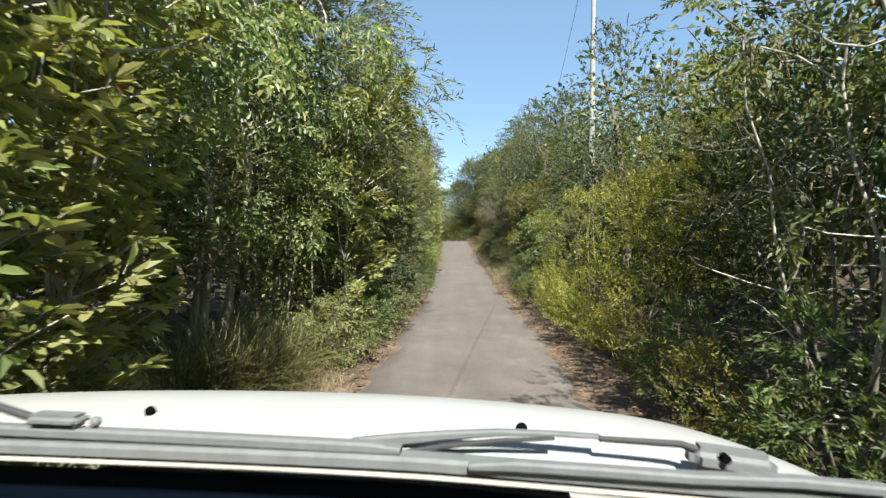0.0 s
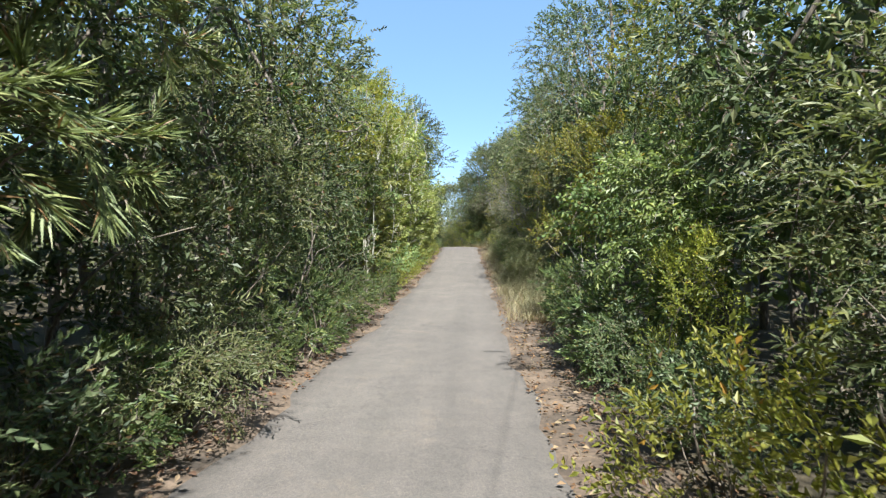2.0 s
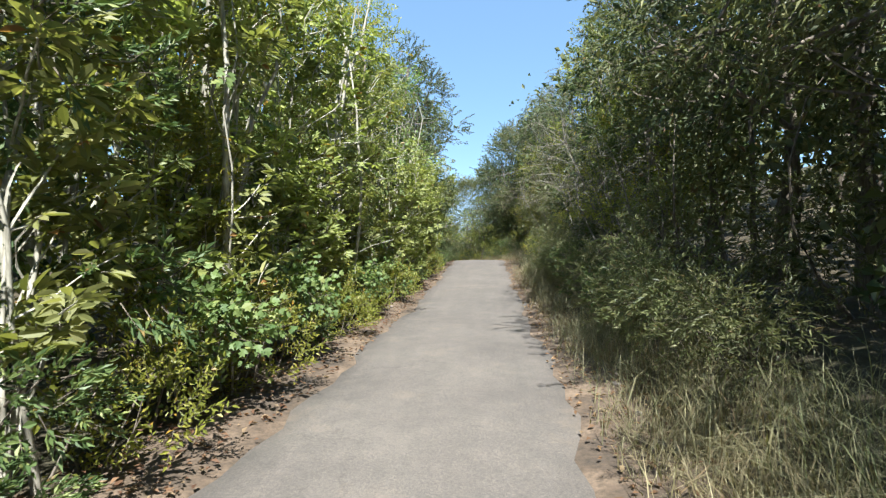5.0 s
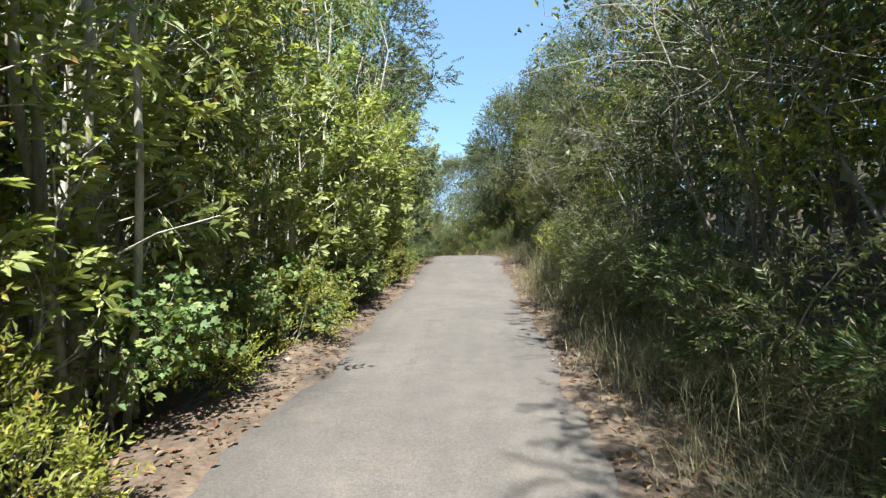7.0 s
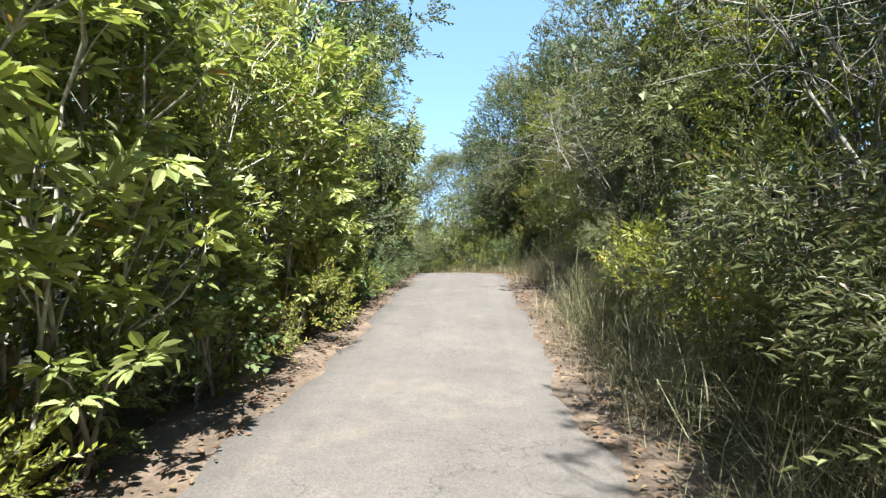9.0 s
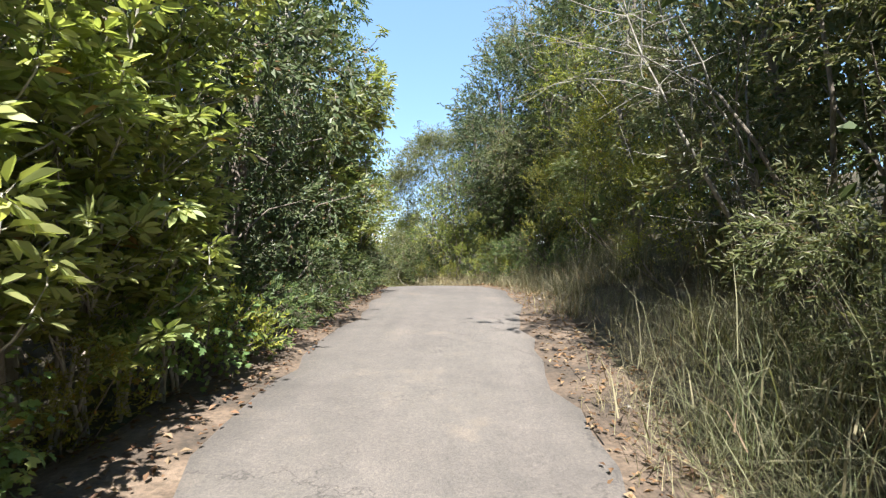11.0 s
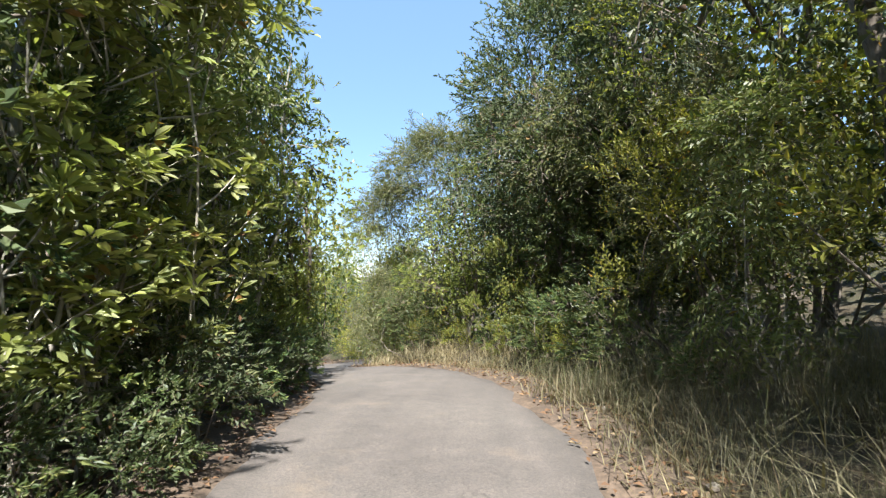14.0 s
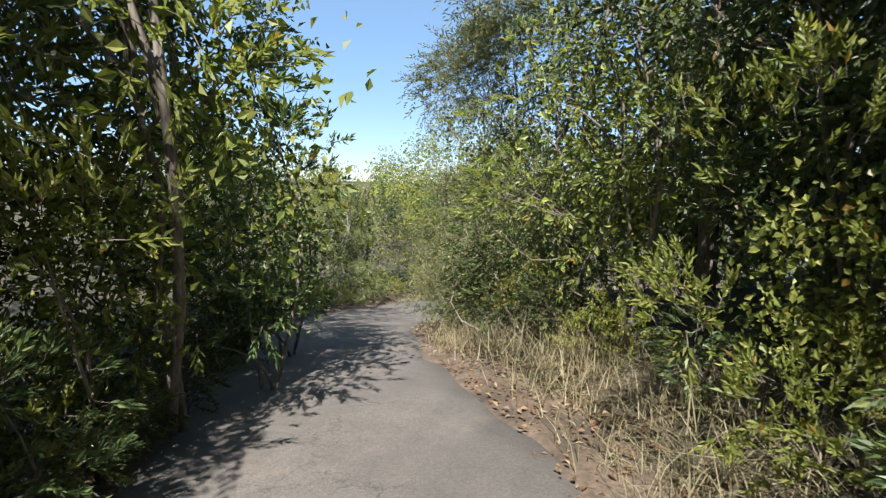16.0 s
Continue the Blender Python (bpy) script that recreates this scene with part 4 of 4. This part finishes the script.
def woodland():
    """The wood on both sides and round the lane's ends, too far in to tell its trees apart."""
    spots = []
    for sign in (-1, 1):
        for out, step in ((11.0, 6.5), (17.0, 16.0)):
            for run in np.arange(-8, 84, step):
                x, y, z, a = at(run + prng.uniform(-1.5, 1.5), sign * (out + prng.uniform(-1, 1)))
                if abs(lie(x, y)[1][0]) > 9:
                    spots.append((x, y))
    spots += [(prng.uniform(-35, 16), prng.uniform(82, 105)) for k in range(30)] + [(prng.uniform(-90, 35), prng.uniform(112, 180)) for k in range(26)] + [(prng.uniform(6, 20), prng.uniform(58, 76)) for k in range(18)] + [(prng.uniform(-22, -10), prng.uniform(58, 76)) for k in range(10)] + [(prng.uniform(-22, 22), prng.uniform(-30, -13)) for k in range(18)]
    h = {}
    for x, y in spots:
        if abs(lie(x, y)[1][0]) < 4.6:
            continue
        f = FAR[int(prng.integers(0, 4) if y < 63 else prng.integers(1, 6))].children[0].data
        n = len(f.vertices)
        v, t = np.empty(n * 3, np.float32), np.empty(len(f.loops), np.int32)
        f.vertices.foreach_get("co", v)
        f.loops.foreach_get("vertex_index", t)
        m = turn(0, 0, prng.uniform(0, 6.28)) * prng.uniform(0.85, 1.25) * (0.85 if y < 63 else 0.6 if y < 115 else 1.2)
        h.setdefault(f.materials[0].name, (Heap(), f.materials[0]))[0].add(v.reshape(-1, 3) @ m.T + np.array([x, y, float(ground_at(x, y)[0])]), t.reshape(-1, 3))
    for heap, mat in h.values():
        v, t, s = heap.arrays()
        tagged(new("woodland", quick("woodland", v, t, [mat])), "dense green woodland behind the hedges", "woodland", kind="stuff")


woodland()


def grass(kind, a, b, side, spread, count, lo=0.7, hi=1.2):
    """A stretch of tufts, too many blades to count."""
    h = Heap()
    for k in range(count):
        f = TUFT[kind][int(prng.integers(0, len(TUFT[kind])))].data
        v, t = np.empty(len(f.vertices) * 3, np.float32), np.empty(len(f.loops), np.int32)
        f.vertices.foreach_get("co", v)
        f.loops.foreach_get("vertex_index", t)
        x, y, z, _ = at(prng.uniform(a, b), side + prng.uniform(0, spread))
        h.add(v.reshape(-1, 3) @ (turn(0, 0, prng.uniform(0, 6.28)) * prng.uniform(lo, hi)).T + np.array([x, y, z - 0.02]), t.reshape(-1, 3))
    v, t, _ = h.arrays()
    side_of = np.abs(lie(v[:, 0], v[:, 1])[1])                 # no blade lies on the asphalt
    t = t[(side_of[t] > HALF + 0.1).all(1)]
    tagged(new("grass", quick("grass", v, t, [TUFT[kind][0].data.materials[0]])), TLABEL[kind], "grass", kind="stuff")


grass("straw", 23.4, 29.0, 1.75, 0.9, 46, 0.7, 1.2)
grass("straw", 29.0, 38.0, 1.8, 0.7, 22, 0.6, 1.0)
grass("straw", 38.0, 47.0, 1.85, 0.8, 12, 0.5, 0.9)
grass("straw", 52.0, 58.0, 1.85, 1.0, 16, 0.6, 1.0)
grass("straw", 58.0, 64.5, 1.85, 1.0, 40, 0.8, 1.35)
grass("thatch", 23.5, 38.0, 1.7, 1.2, 36, 0.7, 1.2)
grass("thatch", 38.0, 56.0, 1.7, 1.5, 54, 0.7, 1.2)
grass("thicket", 24.0, 29.0, 2.3, 0.8, 12, 0.6, 0.9)
grass("thicket", 29.0, 38.5, 2.1, 1.1, 34, 0.55, 0.95)
grass("thicket", 38.5, 46.0, 2.2, 1.3, 36, 0.6, 1.0)
grass("thicket", 46.0, 54.5, 2.3, 1.4, 44, 0.45, 0.75)
grass("thicket", 54.5, 58.0, 2.2, 1.5, 12, 0.5, 0.9)
grass("broom", 45.8, 52.5, 3.0, 0.6, 5, 0.7, 0.95)
grass("arching", 4.6, 6.6, -2.9, 0.5, 6, 0.75, 0.95)
grass("straw", 3.3, 7.6, -2.2, 0.5, 7, 0.6, 0.9)
grass("broom", 3.2, 7.6, -2.9, 0.6, 4, 0.8, 1.0)
grass("broom", 12, 15.3, -3.2, 0.5, 5, 1.1, 1.5)
grass("broom", 11.1, 21, -2.3, 0.5, 6, 0.6, 1.0)
grass("broom", 21.9, 22.5, -2.2, 0.2, 2, 0.8, 1.0)
grass("straw", 7.4, 21, 1.75, 0.6, 7, 0.5, 0.8)
grass("straw", 24.6, 43, -1.9, 0.35, 4, 0.4, 0.7)
for run, side in ((2.2, -2.0), (3.1, -2.2)):
    put(FANS[0], run, side, prng, 0.95, 0.4, 0.03, "sapling with slanting pale stems and fans of light green leaves", "sapling", "saplings in the hedge")
put(SAPLING[1], 3.3, 2.75, prng, 1.0, 0.3, 0.03, "sapling with several pale stems and light green leaves", "sapling", "saplings in the hedge")
for run in (-0.9, 30.4, 34.8, 39.3, 58.3):
    put(SAPLING[1 if run < 20 else int(prng.integers(0, 3))], run, -2.75 - 0.3 * prng.random(), prng, prng.uniform(0.85, 1.15), 0.4, 0.03, "sapling with several pale stems and light green leaves", "sapling", "saplings in the hedge")
for n, run in enumerate((30.1, 34.3, 39.4, 45.1, 58.9)):
    put(POLES[n % 2], run, -2.5 - 0.25 * prng.random(), prng, prng.uniform(0.9, 1.15), 0.5, 0.03, "young tree with bare pale grey stems and sparse leaves", "sapling", "saplings in the hedge")
for run in (9.5, 12.8, 27.6, 28.8, 30, 31.2, 32.4, 33.6, 34.7, 36, 37.3, 38.5, 39.7, 41, 42.2, 43.3, 43.9, 44.5, 45.1, 45.8, 46.3, 52.3, 53.2, 54.1):
    put(FANS[int(prng.integers(0, 3))], run + prng.uniform(-0.3, 0.3), -1.9 - (0.6 if run < 43 else 0.2) * prng.random(), prng, prng.uniform(0.75, 1.1), 0.5, 0.03, "sapling with slanting pale stems and fans of light green leaves", "sapling", "saplings in the hedge")
grass("arching", 47.2, 49.5, 3.3, 0.6, 2, 0.55, 0.75)
for run in (39.2,):
    put(POLES[int(prng.integers(0, 2))], run, 4.2, prng, 1.0, 0.5, 0.03, "young tree with bare pale grey stems and sparse leaves", "sapling", "saplings in the hedge")
for run, side in ((4.8, 3.3), (33.6, 3.2), (36.0, 3.3), (39.8, 3.4), (41.3, 3.6), (47.2, 3.4)):
    put(BARE[int(prng.integers(0, 2))], run, side, prng, prng.uniform(0.8, 1.2), 0.6, 0.03, "leafless bush of thin grey twigs", "bush", "bare bushes in the hedges")
for p in (*sum(BIG.values(), []), *SAPLING, *POLES, *FANS, *BARE, *sum(TREE.values(), []), *sum(SHRUB.values(), []), *sum(TALL.values(), []), *sum(TUFT.values(), []), *FAR):
    drop(p)


# ---- the pole and its wires ----
def pole_with_wires():
    x, y = 5.75, 20.6
    z = float(ground_at(x, y)[0])
    root = new("utility_pole")
    root.matrix_world = pose(x, y, z)
    v, t = tube([(0, 0, -0.3), (0, 0, 4), (0, 0, 9), (0, 0, 13.6)], 0.13, 0.07, 10)
    mesh_part("post", quick("post", v, t, [CONCRETE], sharp=False), root)
    bm = bmesh.new()
    bmesh.ops.create_cube(bm, size=1, matrix=Matrix.Translation((0.3, 0, 12.9)) @ Matrix.Diagonal((0.9, 0.09, 0.10, 1)))
    bmesh.ops.bevel(bm, geom=bm.edges[:], offset=0.01, segments=1)
    part("crossarm", bm, STEEL, root, "grey steel crossarm")
    for k in (0.0, 0.35, 0.68):
        bm = bmesh.new()
        bmesh.ops.create_cone(bm, cap_ends=True, segments=10, radius1=0.05, radius2=0.03, depth=0.16, matrix=Matrix.Translation((k, 0, 13.02)))
        part("insulator", bm, CONCRETE, root)
    tagged(root, "pale concrete utility pole standing in the trees", "pole")
    for name, a, b, sag in (("cable", (0.8, -1.8, 7.7), (7.6, 42.0, 7.2), 0.25), ("cable", (6.0, 20.6, z + 13.05), (24, 18.5, z + 12.4), 0.4)):
        s = np.linspace(0, 1, 25)[:, None]
        p = np.array(a) + (np.array(b) - np.array(a)) * s
        p[:, 2:] -= 4 * sag * s * (1 - s)
        v, t = tube(p, 0.0045, 0.0045, 5)
        tagged(new(name, quick(name, v, t, [RUBBER], sharp=False)), "black overhead cable above the hedge", "cable")


pole_with_wires()


# ---- leaf litter and stones on the verges ----
def litter(name, count, seed, side_lo, side_hi, label):
    rng = np.random.default_rng(seed)
    h = Heap()
    run, side = rng.uniform(-4, 74, count), rng.uniform(0, 1, count) ** 0.9 * (side_hi - side_lo) + side_lo
    i = np.abs(RUN[None, :] - run[:, None]).argmin(1)
    pos = np.concatenate([MID[i] + NOR[i] * side[:, None] + TAN[i] * (run - RUN[i])[:, None], (MID_Z[i] + 0.02 + 0.03 * soft(np.abs(side), 1.4, 2.1))[:, None]], 1)
    v, t = blade(0.065, 0.036, "slim", 0.4, -0.1)
    m = basis(rng.normal(0, 1, (count, 3)) * np.array([[1, 1, 0.2]]), np.zeros((count, 3)), rng, 1.2) * rng.uniform(0.5, 1.3, count)[:, None, None]
    h.add((np.einsum("nij,vj->nvi", m, v) + pos[:, None]).reshape(-1, 3), (t[None] + (np.arange(count) * len(v))[:, None, None]).reshape(-1, 3))
    v, t, s = h.arrays()
    tagged(new(name, quick(name, v, t, [LEAF["dead"]])), label, "leaf litter", kind="stuff")


litter("leaf_litter", 11000, 301, 1.28, 2.6, "dry reddish-brown fallen leaves along the verge")
litter("leaf_litter", 9000, 302, -1.28, -2.4, "dry reddish-brown fallen leaves along the verge")


def stones():
    rng = np.random.default_rng(311)
    protos = []
    for k in range(3):
        bm = bmesh.new()
        bmesh.ops.create_icosphere(bm, subdivisions=1, radius=1)
        for q in bm.verts:
            q.co *= rng.uniform(0.75, 1.15)
            q.co.z *= 0.6
        me = bpy.data.meshes.new("stone")
        bm.to_mesh(me)
        bm.free()
        me.materials.append(STONE)
        protos.append(me)
    for k in range(70):
        side = rng.uniform(1.55, 2.3) * (1 if rng.random() < 0.65 else -1)
        x, y, z, a = at(rng.uniform(2, 66), side)
        i = int(np.abs(MID[:, 1] - y).argmin())
        r = rng.uniform(0.02, 0.065)
        ob = new("stone", protos[k % 3])
        ob.matrix_world = pose(x, y, max(z, MID_Z[i] + 0.02) + 0.2 * r, 0, 0, rng.uniform(0, 360)) @ Matrix.Diagonal((r, r * rng.uniform(0.7, 1.1), r, 1))
        tagged(ob, "pale rough stone lying on the verge", "stone", "stones on the verges")


stones()


# ---- the car at the start of the lane ----
def box(bm, size, at_, bevel=0.0, segments=2, rot=(0, 0, 0)):
    g = bmesh.ops.create_cube(bm, size=1, matrix=pose(*at_, *rot) @ Matrix.Diagonal((*size, 1)))
    if bevel:
        es = list({e for q in g["verts"] for e in q.link_edges})
        bmesh.ops.bevel(bm, geom=es, offset=bevel, segments=segments, affect="EDGES")


def sheet(name, xs_, ys_, f, mat, parent, label="", thick=0.012):
    """A curved panel over a grid, with thickness below."""
    top = np.array([[(x, y, f(x, y)) for x in xs_] for y in ys_])
    me = grid(name, top, mat)
    ob = mesh_part(name, me, parent, label)
    so = ob.modifiers.new("thickness", "SOLIDIFY")
    so.thickness, so.offset = thick, -1
    return ob


def hood_z(x, y):
    """Height of the bonnet over the car's ground: domed, falling to the front and sides."""
    d = y - 1.3
    u = x + 0.2
    z = 1.174 - 0.010 * u * u - 0.055 * u * u * (0.5 if u < 0 else 1.0) - 0.30 * max(0.0, u - 0.62) ** 2 - 0.35 * max(0.0, -u - 1.0) ** 2
    return z - 0.27 * d - (1.28 if d < 0 else 0.22) * d * d


def bar(name, points, height, depth, mat, parent, label=""):
    """A slim moulding with chamfered edges along the points of its upper edge."""
    p = np.asarray(points, float)
    h = np.broadcast_to(np.asarray(height, float), len(p))
    c = 0.22 * np.minimum(h, depth)
    k = len(p)
    ring = np.stack([np.stack([p[:, 0], p[:, 1] + a * depth + e * c, p[:, 2] - b * h - f * c], 1)
                     for a, e, b, f in ((0, 1, 0, 0), (1, -1, 0, 0), (1, 0, 0, 1), (1, 0, 1, -1), (1, -1, 1, 0), (0, 1, 1, 0), (0, 0, 1, -1), (0, 0, 0, 1))], 1)
    i = np.arange(k * 8).reshape(k, 8)
    j = np.roll(i, -1, 1)
    t = [np.stack([i[:-1].ravel(), i[1:].ravel(), j[1:].ravel()], 1), np.stack([i[:-1].ravel(), j[1:].ravel(), j[:-1].ravel()], 1)]
    for r, flip in ((i[0], 1), (i[-1], -1)):
        t.append(np.array([(r[0], r[q], r[q + 1])[::flip] for q in range(1, 7)]))
    return mesh_part(name, quick(name, ring.reshape(-1, 3), np.concatenate(t), [mat]), parent, label)


def car():
    root = new("car")
    root.matrix_world = pose(-0.07, 0.04, 1.433, -3.4, 0, -6.0)
    mid = -0.15                                       # the middle of the body
    sheet("hood", np.linspace(-1.26, 0.96, 47), np.concatenate([np.linspace(0.985, 1.9, 22), np.linspace(1.95, 2.2, 6)]), hood_z, PAINT, root, "white painted curved hood")
    # scuttle between the bonnet and the glass
    bar("cowl", [(x, 0.945, 1.148 - 0.028 * max(0.0, x) - 0.008 * x * x) for x in np.linspace(-1.2, 0.9, 18)], 0.030, 0.05, GREY_PLASTIC, root, "weathered grey plastic cowl")
    bar("glass_seal", [(x, 0.926, 1.122 - 0.028 * max(0.0, x) - 0.008 * x * x) for x in np.linspace(-1.2, 0.9, 18)], 0.005, 0.012, PALE_TRIM, root, "thin cream seal of the windscreen")
    # white bar added in place of the paint's pale reflection below the blade
    bar("scuttle_panel", [(x, 0.905, 1.105 - 0.05 * (x - 0.3)) for x in np.linspace(0.3, 0.92, 8)], 0.02, 0.03, PAINT, root)
    # body below the bonnet and behind
    for sg in (-1, 1):
        bm = bmesh.new()
        box(bm, (0.10, 4.2, 0.42), (mid + sg * 0.97, 0.2, 0.62), 0.04, 3)
        part("side_panel", bm, PAINT, root)
        bm = bmesh.new()
        box(bm, (0.07, 1.9, 0.34), (mid + sg * 0.99, -0.95, 0.98), 0.03, 3)
        part("door", bm, PAINT, root)
        for name, foot, head in (("front_pillar", (mid + sg * 1.0, 0.86, 1.02), (mid + sg * 0.80, 0.28, 1.77)), ("rear_pillar", (mid + sg * 0.98, -1.85, 1.10), (mid + sg * 0.80, -1.5, 1.77))):
            v, t = tube([foot, (np.array(foot) + head) / 2 + np.array([sg * 0.02, 0, 0.02]), head], 0.05, 0.045, 10)
            mesh_part(name, quick(name, v, t, [PAINT], sharp=False), root)
    # unseen roof, its front edge set so that it shades the dashboard
    sheet("roof", np.linspace(mid - 0.86, mid + 0.86, 17), np.linspace(-1.6, 0.30, 12), lambda x, y: 1.835 - 0.06 * ((x - mid) / 0.86) ** 2 - 0.05 * max(0.0, -y - 0.6) ** 2, PAINT, root, "white painted roof, out of view, added to shade the dashboard", 0.03)
    for name, y in (("bumper", 2.30), ("tail_panel", -1.92)):
        bm = bmesh.new()
        box(bm, (1.90, 0.16, 0.55), (mid, y, 0.55 if y > 0 else 0.75), 0.05, 3)
        part(name, bm, PAINT, root)
    bm = bmesh.new()
    box(bm, (1.7, 4.0, 0.25), (mid, 0.2, 0.42), 0.03)
    part("chassis", bm, BLACK_PLASTIC_AND_SHADE, root)
    for sg in (-1, 1):
        for y in (1.6, -1.15):
            bm = bmesh.new()
            bmesh.ops.create_cone(bm, cap_ends=True, segments=28, radius1=0.34, radius2=0.34, depth=0.21, matrix=pose(mid + sg * 0.86, y, 0.34, 0, 90, 0))
            bmesh.ops.bevel(bm, geom=[e for e in bm.edges if len(e.link_faces) == 2 and any(len(f.verts) > 4 for f in e.link_faces)], offset=0.03, segments=2)
            wheel = part("wheel", bm, RUBBER, root)
            bm = bmesh.new()
            bmesh.ops.create_cone(bm, cap_ends=True, segments=20, radius1=0.2, radius2=0.17, depth=0.23, matrix=pose(mid + sg * 0.86, y, 0.34, 0, 90 * sg, 0))
            part("rim", bm, STEEL, wheel)
    # dashboard, and a black sheet painting the glass border and the shaded gap below
    sheet("windscreen_border", np.linspace(-1.1, 0.9, 25), np.linspace(0.60, 0.925, 6), lambda x, y: 1.110 - 0.028 * max(0.0, x) - 0.008 * x * x - 0.35 * (0.925 - y), BLACK_PLASTIC_AND_SHADE, root, "black sheet for the windscreen's border and the shaded gap below it")
    sheet("dashboard", np.linspace(-0.85, 0.75, 25), np.linspace(0.22, 0.50, 9), lambda x, y: 1.272 - 0.16 * max(0.0, x - 0.02) - 0.03 * x * x - 0.5 * max(0.0, 0.42 - y) ** 1.4, DASH, root, "blue-grey dashboard", 0.03)
    # wiper whose pivot is at the passenger's end: cap, bolt, dark arm and long pale blade
    bm = bmesh.new()
    box(bm, (0.16, 0.06, 0.05), (0.61, 1.0, 1.149), 0.018, 3, (0, 6, 0))
    wiper = part("wiper", bm, GREY_PLASTIC, root, "weathered grey wiper")
    bm = bmesh.new()
    bmesh.ops.create_cone(bm, cap_ends=True, segments=12, radius1=0.008, radius2=0.008, depth=0.02, matrix=pose(0.588, 0.968, 1.166, 90, 0, 0))
    part("bolt", bm, BLACK_PLASTIC_AND_SHADE, wiper)
    v, t = tube([(0.56, 1.0, 1.166), (0.52, 1.0, 1.178), (0.44, 1.0, 1.180), (0.366, 1.0, 1.182)], 0.008, 0.006, 7)
    mesh_part("wiper_arm", quick("wiper_arm", v, t, [RUBBER], sharp=False), wiper)
    bar("wiper_arm", [(-0.13, 1.0, 1.159), (-0.04, 1.0, 1.171), (0.06, 1.0, 1.181), (0.17, 1.0, 1.189), (0.28, 1.0, 1.189), (0.37, 1.0, 1.186)], (0.026, 0.024, 0.018, 0.012, 0.008, 0.006), 0.02, GREY_PLASTIC, wiper)
    bar("wiper_rubber", [(-0.03, 0.99, 1.142), (0.06, 0.99, 1.160), (0.17, 0.99, 1.175), (0.28, 0.99, 1.182)], (0.014, 0.010, 0.008, 0.004), 0.012, RUBBER, wiper)
    bar("wiper_blade", [(0.115, 0.93, 1.146), (0.2, 0.93, 1.154), (0.36, 0.93, 1.151), (0.523, 0.93, 1.146), (0.70, 0.93, 1.148), (0.85, 0.93, 1.140)], (0.012, 0.020, 0.020, 0.019, 0.019, 0.018), 0.03, GREY_PLASTIC, wiper)
    # the other wiper lies along the glass
    bm = bmesh.new()
    box(bm, (0.12, 0.05, 0.026), (-0.755, 0.97, 1.186), 0.010, 3)
    other = part("wiper", bm, GREY_PLASTIC, root, "weathered grey wiper")
    bm = bmesh.new()
    bmesh.ops.create_icosphere(bm, subdivisions=2, radius=0.012, matrix=pose(-0.67, 0.97, 1.184))
    part("bolt", bm, GREY_PLASTIC, other)
    v, t = tube([(-1.05, 0.97, 1.245), (-0.92, 0.97, 1.214), (-0.80, 0.97, 1.183)], 0.008, 0.010, 7)
    mesh_part("wiper_arm", quick("wiper_arm", v, t, [RUBBER], sharp=False), other)
    bar("wiper_blade", [(-0.98, 0.955, 1.176), (-0.89, 0.955, 1.171), (-0.5, 0.955, 1.171), (-0.08, 0.955, 1.168), (-0.02, 0.955, 1.160)], (0.022, 0.024, 0.024, 0.022, 0.012), 0.03, GREY_PLASTIC, other)
    for px in (-0.63, 0.22):
        bm = bmesh.new()
        bmesh.ops.create_icosphere(bm, subdivisions=2, radius=0.013, matrix=pose(px, 1.09, hood_z(px, 1.09) + 0.004))
        part("washer_nozzle", bm, BLACK_PLASTIC_AND_SHADE, root)
    # door mirror
    bm = bmesh.new()
    box(bm, (0.26, 0.10, 0.17), (1.03, 0.97, 1.19), 0.03, 3, (0, 0, -12))
    mirror = part("door_mirror", bm, GREY_PLASTIC, root, "grey plastic door mirror")
    bm = bmesh.new()
    box(bm, (0.22, 0.012, 0.135), (1.03, 0.913, 1.19), 0.004, 1, (0, 0, -12))
    part("mirror_glass", bm, MIRROR, mirror)
    bm = bmesh.new()
    box(bm, (0.14, 0.07, 0.05), (0.93, 0.94, 1.09), 0.015, 2)
    part("mirror_foot", bm, BLACK_PLASTIC_AND_SHADE, mirror)
    tagged(root, "white car with grey wipers standing on the lane", "car")


car()
